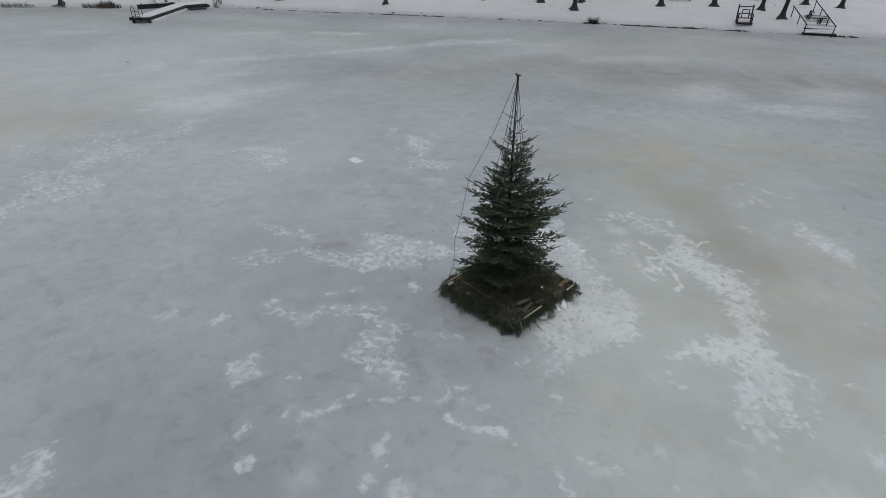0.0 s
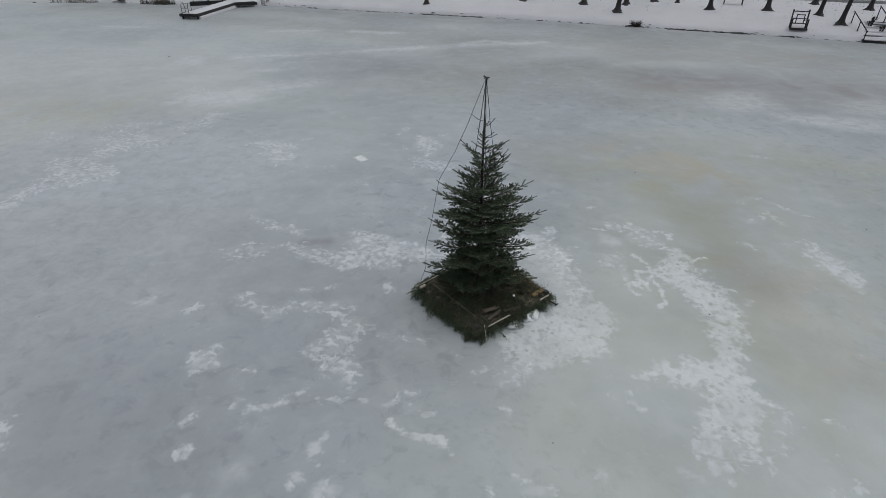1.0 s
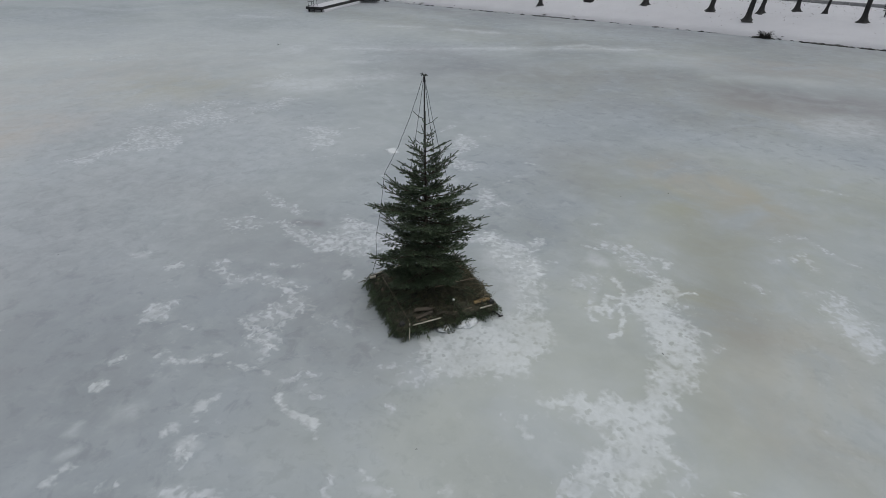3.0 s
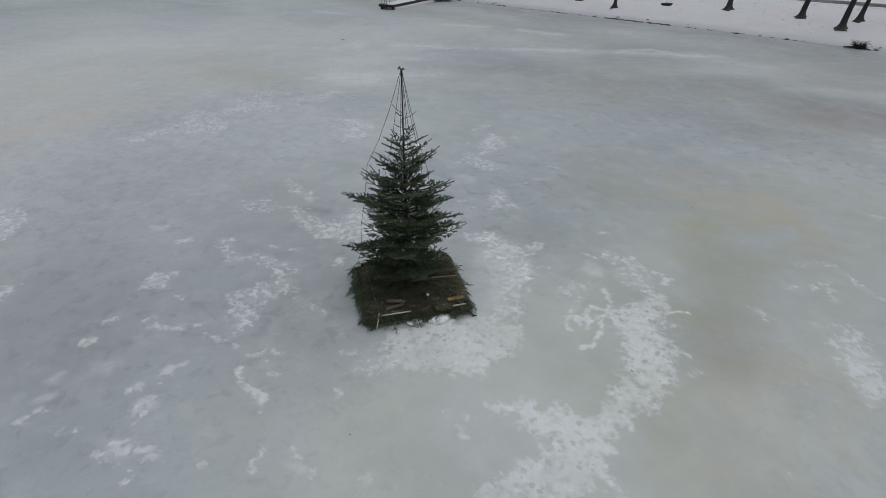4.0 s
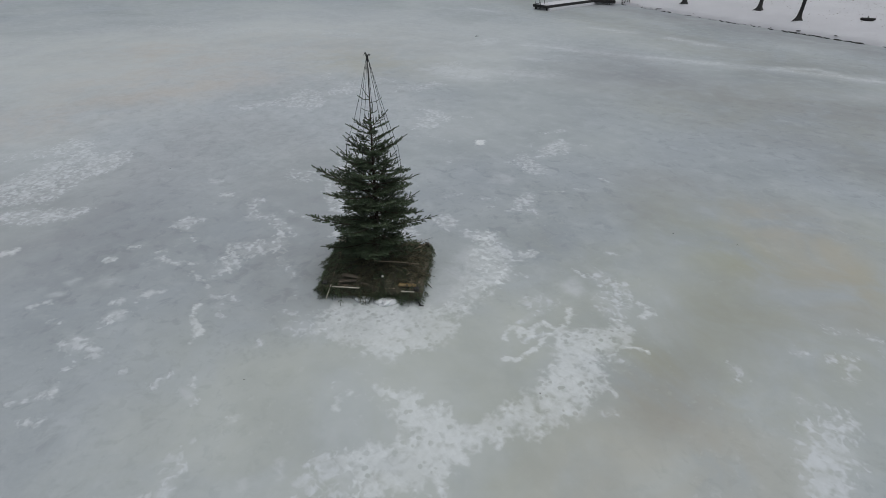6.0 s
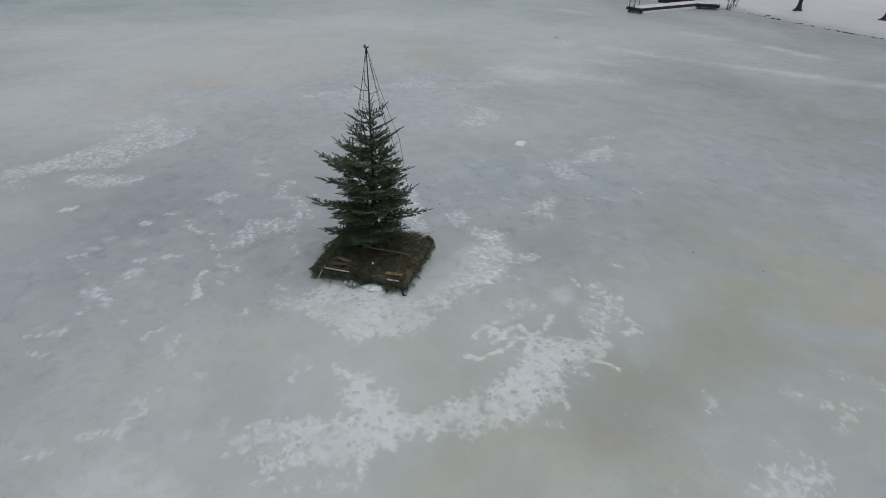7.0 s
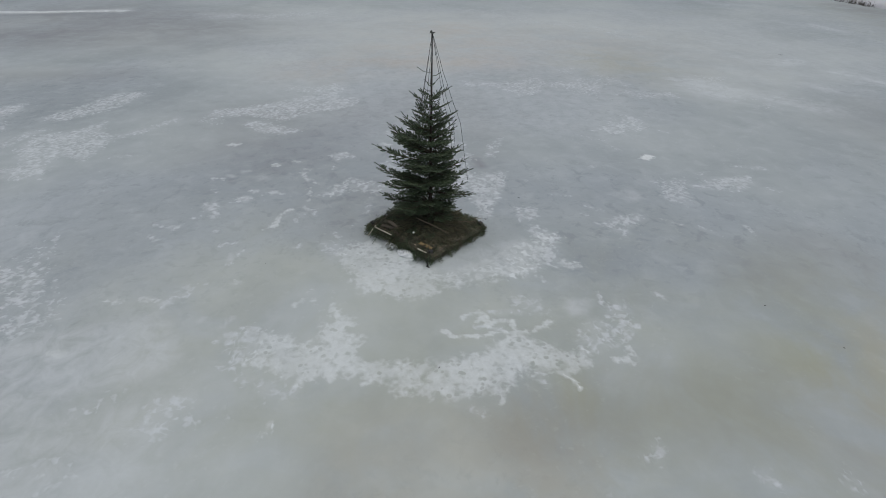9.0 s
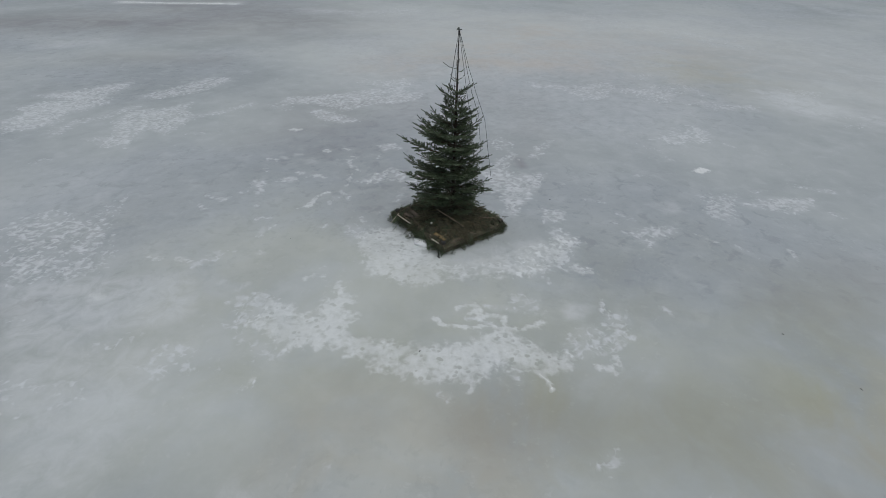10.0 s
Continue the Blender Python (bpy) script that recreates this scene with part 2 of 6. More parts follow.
PATHGREY = make_plain("grey_gravel", (0.22, 0.22, 0.225), (0.36, 0.36, 0.365), 5, bump=0.5)
BULB = make_plain("frosted_white_bulb", (0.72, 0.71, 0.68), (0.80, 0.79, 0.76), 4, rough=0.3, bump=0.0)


# ---- mesh helpers ----
def mesh_object(name, verts, faces, material, parent=None, label="", smooth=False):
    """One mesh object out of lists; under a parent it is a part."""
    me = bpy.data.meshes.new(name)
    me.from_pydata([tuple(v) for v in verts], [], faces)
    me.materials.append(material)
    if smooth:
        me.shade_smooth()
    ob = new(name, me)
    if parent is not None:
        ob.parent = parent
    if label:
        ob["label"] = label
    return ob


def part(name, bm, material, parent=None, label="", smooth=False):
    me = bpy.data.meshes.new(name)
    bm.to_mesh(me)
    bm.free()
    me.materials.append(material)
    if smooth:
        me.shade_smooth()
    ob = new(name, me)
    if parent is not None:
        ob.parent = parent
    if label:
        ob["label"] = label
    return ob


def thing(name, m, label, category, group="", kind=""):
    ob = new(name)
    ob.empty_display_size = 0.1
    ob.matrix_world = m
    return tagged(ob, label, category, group, kind)


def board(size, m=None, bevel=0.006, rough=0.0, seed=0):
    """A box with bevelled, slightly uneven edges, centred on m."""
    bm = bmesh.new()
    bmesh.ops.create_cube(bm, size=1.0)
    bmesh.ops.scale(bm, vec=size, verts=bm.verts)
    bmesh.ops.bevel(bm, geom=bm.edges[:], offset=min(bevel, min(size) * 0.3), segments=1, affect="EDGES")
    if rough:
        r = random.Random(seed)
        for v in bm.verts:
            v.co += Vector((r.uniform(-1, 1), r.uniform(-1, 1), r.uniform(-1, 1))) * rough
    if m is not None:
        bmesh.ops.transform(bm, matrix=m, verts=bm.verts)
    return bm


def tube(points, radii, sides=6, verts=None, faces=None):
    """A tapered tube along points; appends to lists when they are given."""
    verts = [] if verts is None else verts
    faces = [] if faces is None else faces
    pts = [Vector(p) for p in points]
    base = len(verts)
    for i, p in enumerate(pts):
        way = (pts[min(i + 1, len(pts) - 1)] - pts[max(i - 1, 0)]).normalized()
        side = way.cross(Vector((0, 0, 1)) if abs(way.z) < 0.9 else Vector((1, 0, 0))).normalized()
        up = side.cross(way)
        for k in range(sides):
            a = 2 * math.pi * k / sides
            verts.append(p + (side * math.cos(a) + up * math.sin(a)) * radii[i])
    for i in range(len(pts) - 1):
        for k in range(sides):
            a, b = base + i * sides + k, base + i * sides + (k + 1) % sides
            faces.append((a, b, b + sides, a + sides))
    faces.append(tuple(base + k for k in reversed(range(sides))))
    faces.append(tuple(base + (len(pts) - 1) * sides + k for k in range(sides)))
    return verts, faces


def hash01(i, j, seed):
    v = np.sin(i * 127.1 + j * 311.7 + seed * 74.7) * 43758.5453
    return v - np.floor(v)


def soft_noise(x, y, seed):
    """Smooth value noise on a unit lattice."""
    i, j = np.floor(x), np.floor(y)
    u, v = x - i, y - j
    u, v = u * u * (3 - 2 * u), v * v * (3 - 2 * v)
    a, b = hash01(i, j, seed), hash01(i + 1, j, seed)
    c, d = hash01(i, j + 1, seed), hash01(i + 1, j + 1, seed)
    return (a * (1 - u) + b * u) * (1 - v) + (c * (1 - u) + d * u) * v


def fbm(x, y, seed, octaves=4):
    total, amp = 0 * x, 0.5
    for o in range(octaves):
        total = total + amp * soft_noise(x * 2 ** o, y * 2 ** o, seed + o)
        amp *= 0.5
    return total


def spaced(*stretches):
    """Coordinates from (start, end, step) stretches, joined."""
    return np.concatenate([np.arange(a, b - s * 0.5, s) for a, b, s in stretches] + [[stretches[-1][1]]])


def sheet(name, xs, ys, z, material, smooth=True):
    """A regular sheet over the coordinates xs, ys with heights z[j, i]."""
    nx, ny = len(xs), len(ys)
    gx, gy = np.meshgrid(xs, ys)
    co = np.stack([gx, gy, z], -1).reshape(-1, 3).astype(np.float32)
    idx = np.arange(nx * ny).reshape(ny, nx)
    quads = np.stack([idx[:-1, :-1], idx[:-1, 1:], idx[1:, 1:], idx[1:, :-1]], -1).reshape(-1, 4)
    me = bpy.data.meshes.new(name)
    me.vertices.add(len(co))
    me.vertices.foreach_set("co", co.ravel())
    me.loops.add(quads.size)
    me.loops.foreach_set("vertex_index", quads.ravel().astype(np.int32))
    me.polygons.add(len(quads))
    me.polygons.foreach_set("loop_start", np.arange(0, quads.size, 4, dtype=np.int32))
    me.update(calc_edges=True)
    me.materials.append(material)
    if smooth:
        me.shade_smooth()
    return new(name, me)


# ---- the pond ice with its snow ----
IX = spaced((-90, -40, 2.0), (-40, -12, 0.25), (-12, -6, 0.06), (-6, 8, 0.045), (8, 10, 0.06), (10, 26, 0.2), (26, 70, 2.0))
IY = spaced((-80, -24, 2.0), (-24, -8, 0.4), (-8, 2.5, 0.06), (2.5, 13, 0.045), (13, 18, 0.06), (18, 43.6, 0.2))
GX, GY = np.meshgrid(IX, IY)
WX = GX + 0.12 * (fbm(GX * 1.9, GY * 1.9, 3) - 0.47) + 0.14 * (fbm(GX * 6, GY * 6, 31) - 0.47)
WY = GY + 0.12 * (fbm(GX * 1.9, GY * 1.9, 23) - 0.47) + 0.14 * (fbm(GX * 6, GY * 6, 37) - 0.47)
COVER = {k: np.zeros(GX.shape) for k in ("snow", "lace", "veil", "algae", "rust", "dark", "pale")}


def stroke(kind, soft, strength, width, *points):
    """Lays a band of cover along points: full in its middle, fading over its border."""
    field = COVER[kind]
    reach = width * (1 + soft) + 0.3
    px, py = [p[0] for p in points], [p[1] for p in points]
    i0, i1 = np.searchsorted(IX, (min(px) - reach, max(px) + reach))
    j0, j1 = np.searchsorted(IY, (min(py) - reach, max(py) + reach))
    if i1 <= i0 or j1 <= j0:
        return
    x, y = WX[j0:j1, i0:i1], WY[j0:j1, i0:i1]
    near = np.full(x.shape, 1e9)
    for (ax, ay), (bx, by) in zip(points[:-1], points[1:]):
        dx, dy = bx - ax, by - ay
        t = np.clip(((x - ax) * dx + (y - ay) * dy) / max(dx * dx + dy * dy, 1e-9), 0, 1)
        near = np.minimum(near, np.hypot(x - ax - t * dx, y - ay - t * dy))
    f = np.clip((width * (1 + soft) - near) / (2 * width * soft), 0, 1)
    f = strength * f * f * (3 - 2 * f)
    field[j0:j1, i0:i1] = np.maximum(field[j0:j1, i0:i1], f)


def patch(kind, strength, soft, *points):
    """Lays cover over the area inside a closed line of points, fading over its border."""
    field = COVER[kind]
    px, py = [p[0] for p in points], [p[1] for p in points]
    i0, i1 = np.searchsorted(IX, (min(px) - soft - 0.3, max(px) + soft + 0.3))
    j0, j1 = np.searchsorted(IY, (min(py) - soft - 0.3, max(py) + soft + 0.3))
    x, y = WX[j0:j1, i0:i1], WY[j0:j1, i0:i1]
    near, inside = np.full(x.shape, 1e9), np.zeros(x.shape, bool)
    for (ax, ay), (bx, by) in zip(points, points[1:] + points[:1]):
        dx, dy = bx - ax, by - ay
        t = np.clip(((x - ax) * dx + (y - ay) * dy) / max(dx * dx + dy * dy, 1e-9), 0, 1)
        near = np.minimum(near, np.hypot(x - ax - t * dx, y - ay - t * dy))
        if ay != by:
            inside ^= ((ay > y) != (by > y)) & (x < ax + dx * (y - ay) / dy)
    f = np.clip((np.where(inside, near, -near) + soft) / (2 * soft), 0, 1)
    field[j0:j1, i0:i1] = np.maximum(field[j0:j1, i0:i1], strength * f * f * (3 - 2 * f))


def mark(kind, strength, width, *points):
    """A narrow stroke of cover."""
    stroke(kind, 0.9, strength * 0.92, width * 0.95, *points)


def snow(strength, width, *points):
    stroke("snow", 0.85, strength, width * (1.3 if width > 0.16 else 1.1), *points)


def lace(strength, width, *points):
    stroke("lace", 1.1, strength, width * (1.5 if width > 0.12 else 1.2), *points)


def veil(strength, width, *points):
    stroke("veil", 1.0, strength, width, *points)


def algae(strength, width, *points):
    stroke("algae", 1.2, strength, width, *points)


def rust(strength, width, *points):
    stroke("rust", 1.2, strength, width, *points)


def pale(strength, width, *points):
    stroke("pale", 1.2, strength, width, *points)


def dark(strength, width, *points):
    stroke("dark", 1.2, strength, width, *points)


veil(0.35, 0.30, (-10.33, 17.51), (-8.70, 17.25), (-7.85, 17.96))
veil(0.35, 0.30, (-7.79, 18.32), (-6.94, 18.72), (-6.24, 18.39))
veil(0.45, 0.23, (-13.57, 23.42), (-12.40, 24.05))
veil(0.5, 0.54, (-5.56, 26.05), (-2.75, 27.31), (0.02, 28.36), (2.98, 29.48))
veil(0.35, 0.74, (-10.98, 24.25), (-7.71, 25.15), (-4.68, 25.57))
veil(0.5, 0.41, (-7.51, 31.25), (-4.97, 31.04))
veil(0.45, 0.48, (-21.89, 30.51), (-19.64, 30.66))
veil(0.5, 0.42, (-12.00, 30.60), (-9.68, 31.11))
veil(0.3, 0.64, (2.68, 26.11), (5.21, 26.92))
veil(0.5, 0.33, (8.13, 19.79), (9.64, 19.47), (10.13, 18.75))
veil(0.6, 0.32, (10.03, 17.72), (11.39, 17.15), (13.06, 16.92))
veil(0.4, 0.40, (12.35, 19.59), (13.73, 18.55))
veil(0.6, 0.61, (-11.63, -11.05), (-12.73, -9.81))
lace(0.5, 0.36, (-23.27, -4.11), (-22.43, -0.48), (-23.65, 1.92))
veil(0.9, 0.43, (-23.84, -16.05), (-24.25, -13.51), (-24.68, -11.89), (-25.61, -9.37))
lace(0.5, 0.76, (-25.95, 11.27), (-22.56, 14.08), (-20.58, 16.59), (-18.05, 18.28))
veil(0.35, 0.78, (-18.00, 18.01), (-14.85, 19.73), (-12.54, 22.17))
veil(0.45, 0.41, (-9.68, 17.03), (-8.22, 17.82), (-7.66, 19.48))
veil(0.5, 0.50, (-35.72, 28.84), (-30.30, 28.97), (-29.80, 31.71))
algae(0.8, 1.08, (4.92, 12.24), (6.18, 12.65))
algae(0.5, 0.74, (5.36, 9.37), (5.20, 8.49))
algae(0.7, 0.55, (5.15, 8.74), (5.27, 9.53))
algae(0.7, 0.85, (5.46, 12.28), (5.29, 13.58))
algae(0.5, 0.79, (5.44, 7.86), (5.22, 9.49), (5.09, 10.47))
algae(0.35, 0.59, (4.92, 5.50), (5.16, 6.44), (5.32, 7.41))
algae(0.4, 1.72, (-12.75, 14.78), (-11.95, 15.33))
algae(0.35, 0.43, (5.23, 5.43), (5.65, 6.26))
rust(0.6, 1.45, (-12.29, 6.87), (-12.77, 10.25))
rust(0.5, 2.28, (-19.65, 9.29), (-15.80, 10.13), (-14.40, 7.03))
rust(0.5, 1.46, (-11.19, 3.61), (-14.47, 6.67), (-15.39, 8.85))
rust(0.5, 0.81, (4.61, 14.06), (5.96, 12.58))
dark(0.5, 1.21, (-5.41, 5.46), (-6.20, 5.67))
dark(0.35, 1.31, (-4.81, 4.12), (-3.48, 3.99))
dark(0.6, 2.27, (-4.51, 21.80), (1.22, 23.10), (5.03, 24.40))
dark(1, 2.43, (6.97, 22.37), (12.37, 21.69), (16.75, 21.01))
dark(1, 2.20, (-16.13, -17.37), (-16.91, -14.02), (-18.16, -8.68))
dark(0.5, 0.21, (-2.52, 8.26), (-2.08, 8.12))
dark(0.5, 0.17, (4.32, 1.17), (4.17, 1.26))
dark(0.4, 0.22, (-5.90, 10.07), (-5.64, 10.16))
dark(0.5, 0.59, (1.68, 13.92), (2.53, 14.32))
dark(0.6, 1.25, (-6.80, 24.79), (-0.73, 22.70), (6.53, 24.35))
dark(0.4, 0.73, (-4.43, 8.62), (-7.26, 8.33))
lace(0.6, 0.23, (-8.49, 3.17), (-8.72, 4.07), (-8.79, 4.70))
dark(0.8, 3.98, (-23.54, -10.82), (-19.83, -3.86))
snow(0.56, 0.13, (-10.31, 30.11), (-9.82, 30.71))
snow(0.56, 0.13, (-7.59, 30.89), (-6.52, 30.83))
snow(0.56, 0.12, (-6.10, 30.69), (-5.05, 30.87))
snow(0.56, 0.10, (-5.55, 25.75), (-4.80, 26.54))
veil(0.8, 0.22, (-3.97, 26.37), (-2.84, 27.19))
snow(0.56, 0.16, (-21.45, 29.86), (-19.60, 30.60))
veil(0.9, 0.34, (-10.77, 23.55), (-9.63, 24.21), (-8.35, 24.40))
veil(0.6, 0.77, (-12.61, 21.37), (-12.75, 23.41))
veil(0.6, 0.69, (-8.61, 17.23), (-7.65, 18.86), (-6.13, 19.92))
veil(0.5, 0.57, (-11.52, 19.38), (-9.56, 19.90))
snow(0.56, 0.15, (-7.51, 31.25), (-4.94, 30.86))
snow(0.56, 0.18, (-21.89, 30.51), (-19.64, 30.66))
snow(0.56, 0.15, (-11.94, 30.42), (-9.68, 31.11))
snow(0.56, 0.14, (-5.56, 26.05), (-3.02, 27.29))
snow(0.56, 0.15, (-1.11, 27.99), (0.89, 28.87), (2.98, 29.48))
pale(0.8, 1.32, (3.48, 7.69), (3.52, 6.44), (2.58, 4.82), (2.89, 3.83))
pale(0.7, 1.33, (6.04, 7.09), (5.10, 4.88))
pale(0.6, 1.17, (2.92, 4.64), (3.62, 6.33), (3.05, 7.39))
pale(0.5, 0.83, (1.25, 3.96), (2.89, 4.55))
pale(0.4, 6.82, (-25.11, 15.92), (-16.10, 23.15))
algae(0.3, 2.45, (4.87, 9.92), (5.40, 7.00))
algae(0.3, 3.22, (5.33, 9.85), (4.02, 4.85))
veil(0.3, 2.19, (0.97, -0.29), (5.76, 2.86))
rust(0.25, 5.34, (-17.43, 9.91), (-15.91, 14.66))
veil(0.35, 5.20, (-22.90, 17.69), (-12.74, 23.74))
veil(0.35, 5.25, (-18.66, 7.93), (-24.31, 17.52), (-16.28, 21.51))
veil(0.3, 6.57, (-20.31, 8.70), (-19.96, 21.33))
# darker ice along the raft's left front side, its soft shade painted in
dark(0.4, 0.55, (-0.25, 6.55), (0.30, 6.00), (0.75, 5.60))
dark(0.75, 1.52, (-16.62, -11.38), (-16.57, -6.26), (-20.21, -2.86))
dark(0.5, 0.81, (-10.23, -7.70), (-10.42, -3.38))
dark(0.5, 0.88, (-20.07, -16.31), (-21.44, -9.78))
snow(1.4, 0.26, (-24.09, -16.18), (-24.33, -13.28), (-25.01, -9.17))
lace(0.8, 0.58, (-23.62, -3.60), (-23.40, -0.91), (-24.91, 1.81))
veil(0.8, 0.26, (-9.82, 16.55), (-8.50, 17.51), (-7.34, 18.55), (-6.05, 19.47))
veil(0.5, 0.42, (-24.28, 11.90), (-22.00, 16.28), (-19.00, 18.33), (-14.21, 20.25), (-12.03, 22.48))
dark(0.38, 1.6, (-28.25, 38.47), (-12.70, 33.48), (-2.38, 29.81), (6.15, 30.68), (14.51, 28.90), (20.75, 27.11))
dark(0.5, 1.8, (-5.39, 39.69), (1.50, 36.76), (5.79, 33.32), (13.0, 30.4))
algae(0.22, 3.0, (-28.25, 38.47), (-12.70, 33.48), (-2.38, 29.81), (6.15, 30.68), (14.51, 28.90), (20.75, 27.11))
pale(0.6, 0.9, (1.87, 4.39), (2.39, 5.30), (2.72, 6.20), (3.02, 7.50))
pale(0.45, 0.8, (3.80, 10.26), (4.52, 9.07))

pale(0.6, 1.6, (5.2, 4.6), (5.6, 6.6), (6.4, 8.2))
pale(0.5, 1.2, (3.6, 4.6), (4.2, 6.2), (3.6, 8.0))
# darker ice following the shore, with the bank's dark reflection painted into it
dark(0.8, 1.7, (-30, 38.6), (-22, 39.2), (-17, 39.6), (-9.3, 38.0), (1.5, 36.1), (8.7, 34.2), (16.6, 32.0), (24, 29.4))
dark(0.55, 1.6, (-5.6, 3.0), (-4.6, 4.6), (-3.4, 3.4))
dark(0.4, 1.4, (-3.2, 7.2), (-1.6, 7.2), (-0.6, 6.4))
# the marks of old snow round the raft
patch("snow", 1, 0.16, (3.65, 4.69), (3.75, 4.93), (3.85, 5.20), (3.88, 5.44), (3.62, 5.41), (3.51, 5.47), (3.46, 5.57), (3.34, 5.58), (3.24, 5.49), (3.12, 5.45), (3.07, 5.54), (3.17, 5.65), (3.31, 5.66), (3.35, 5.79), (3.45, 5.86), (3.69, 5.81), (3.87, 6.00), (4.08, 5.92), (4.22, 5.94), (4.25, 6.17), (4.32, 6.47), (4.33, 6.78), (4.27, 6.99), (4.89, 6.66), (4.78, 6.50), (4.62, 6.38), (4.64, 6.22), (4.54, 5.98), (4.48, 5.80), (4.59, 5.64), (4.50, 5.45), (4.59, 5.31), (4.54, 5.11), (4.36, 4.86), (4.31, 4.63), (4.17, 4.58))
patch("snow", 1, 0.16, (4.27, 6.99), (4.31, 7.22), (4.20, 7.44), (4.14, 7.65), (3.96, 7.88), (3.88, 8.10), (4.06, 8.43), (4.25, 8.78), (4.24, 9.00), (4.42, 8.98), (4.55, 8.89), (4.59, 8.66), (4.60, 8.50), (4.53, 8.32), (4.62, 8.10), (4.72, 7.87), (4.82, 7.76), (4.87, 7.57), (4.88, 7.31), (4.96, 7.12), (4.95, 6.93), (4.89, 6.66))
mark("snow", 1, 0.06, (4.83, 7.87), (4.91, 7.73), (5.02, 7.71))
mark("snow", 1, 0.05, (4.81, 6.60), (4.89, 6.51))
mark("snow", 0.9, 0.05, (4.61, 6.16), (4.67, 6.09))
patch("lace", 0.85, 0.14, (3.78, 4.10), (3.60, 4.24), (3.47, 4.42), (3.50, 4.67), (3.65, 4.73), (4.03, 4.71), (4.28, 4.58), (4.37, 4.44), (4.26, 4.24), (4.07, 4.31), (3.93, 4.20))
patch("lace", 0.75, 0.14, (4.28, 4.55), (4.48, 4.82), (4.67, 5.31), (4.87, 5.30), (4.86, 4.93), (4.65, 4.65), (4.46, 4.47))
patch("lace", 0.78, 0.12, (3.08, 9.80), (3.31, 9.89), (3.79, 9.84), (4.20, 9.45), (4.31, 9.09), (4.29, 8.79), (3.83, 9.05), (3.56, 9.41))
mark("snow", 1.25, 0.036, (3.51, 7.37), (3.38, 7.47), (3.33, 7.64), (3.44, 7.74), (3.57, 7.57))
mark("snow", 1.25, 0.044, (3.44, 7.74), (3.61, 7.72), (3.67, 7.77), (3.57, 7.90), (3.57, 8.03), (3.57, 8.16), (3.76, 8.12), (3.83, 8.21))
mark("snow", 1.2, 0.032, (3.69, 7.09), (3.84, 7.27), (3.88, 7.55), (3.85, 7.86), (3.84, 8.11))
mark("snow", 1.2, 0.042, (3.83, 8.21), (3.73, 8.45), (3.61, 8.65))
mark("lace", 0.8, 0.05, (3.67, 7.56), (3.70, 7.77), (3.80, 8.00))
mark("lace", 0.7, 0.06, (3.37, 7.86), (3.32, 8.10), (3.39, 8.35))
patch("lace", 0.6, 0.1, (3.07, 8.07), (3.00, 8.38), (3.17, 8.68), (3.42, 8.70), (3.39, 8.46), (3.19, 8.19))
patch("veil", 0.7, 0.1, (3.12, 9.05), (3.13, 9.39), (3.46, 9.22), (3.58, 9.00), (3.33, 8.99))
mark("lace", 0.7, 0.06, (3.17, 9.47), (2.96, 9.57))
mark("snow", 1.6, 0.036, (4.64, 8.57), (4.75, 8.66), (4.86, 8.66), (4.93, 8.71))
mark("snow", 0.9, 0.05, (4.45, 9.35), (4.46, 9.54), (4.34, 9.65), (4.22, 9.60))
mark("lace", 0.8, 0.07, (5.13, 7.38), (5.19, 7.46))
mark("lace", 0.8, 0.06, (4.70, 8.19), (4.81, 8.28))
mark("lace", 0.6, 0.05, (3.05, 10.45), (3.19, 10.50))
mark("lace", 0.6, 0.05, (4.63, 8.23), (4.63, 8.33))
mark("snow", 0.8, 0.05, (3.04, 4.96), (2.92, 5.07), (2.93, 5.22))
patch("snow", 1, 0.16, (1.28, 5.96), (1.43, 6.22), (1.68, 6.56), (2.04, 6.92), (2.29, 7.09), (2.55, 7.05), (2.81, 7.16), (2.93, 7.02), (2.99, 6.70), (2.93, 6.42), (2.82, 6.24), (2.79, 6.02), (2.67, 5.87), (2.43, 5.76), (2.17, 5.67), (1.94, 5.54), (1.78, 5.50), (1.58, 5.55), (1.36, 5.75))
patch("lace", 0.75, 0.14, (1.33, 5.11), (1.23, 5.54), (1.33, 5.84), (1.91, 5.58), (1.72, 5.29))
patch("snow", 0.72, 0.16, (2.45, 6.90), (2.74, 7.32), (2.59, 7.76), (2.54, 8.13), (2.48, 8.45), (2.29, 8.62), (2.00, 8.86), (1.74, 9.02), (1.47, 9.07), (1.15, 9.36), (1.15, 9.15), (1.50, 8.62), (1.85, 8.20), (2.13, 7.80), (2.31, 7.38))
patch("veil", 0.5, 0.2, (2.17, 7.03), (2.42, 7.12), (2.03, 7.92), (1.41, 8.78), (1.58, 8.22), (1.94, 7.47))
mark("lace", 0.8, 0.07, (0.85, 8.93), (1.06, 9.19))
mark("snow", 1, 0.1, (2.06, 9.23), (2.21, 9.38))
mark("lace", 0.7, 0.05, (2.48, 8.76), (2.62, 8.80))
patch("lace", 0.95, 0.12, (-1.69, 7.62), (-1.61, 8.11), (-1.56, 8.81), (-0.81, 8.72), (-0.36, 8.41), (0.52, 8.24), (0.43, 8.08), (-0.42, 7.95), (-0.65, 7.67))
patch("lace", 0.85, 0.08, (0.10, 8.74), (0.09, 9.08), (0.17, 9.24), (0.48, 9.27), (0.65, 9.04), (0.68, 8.83))
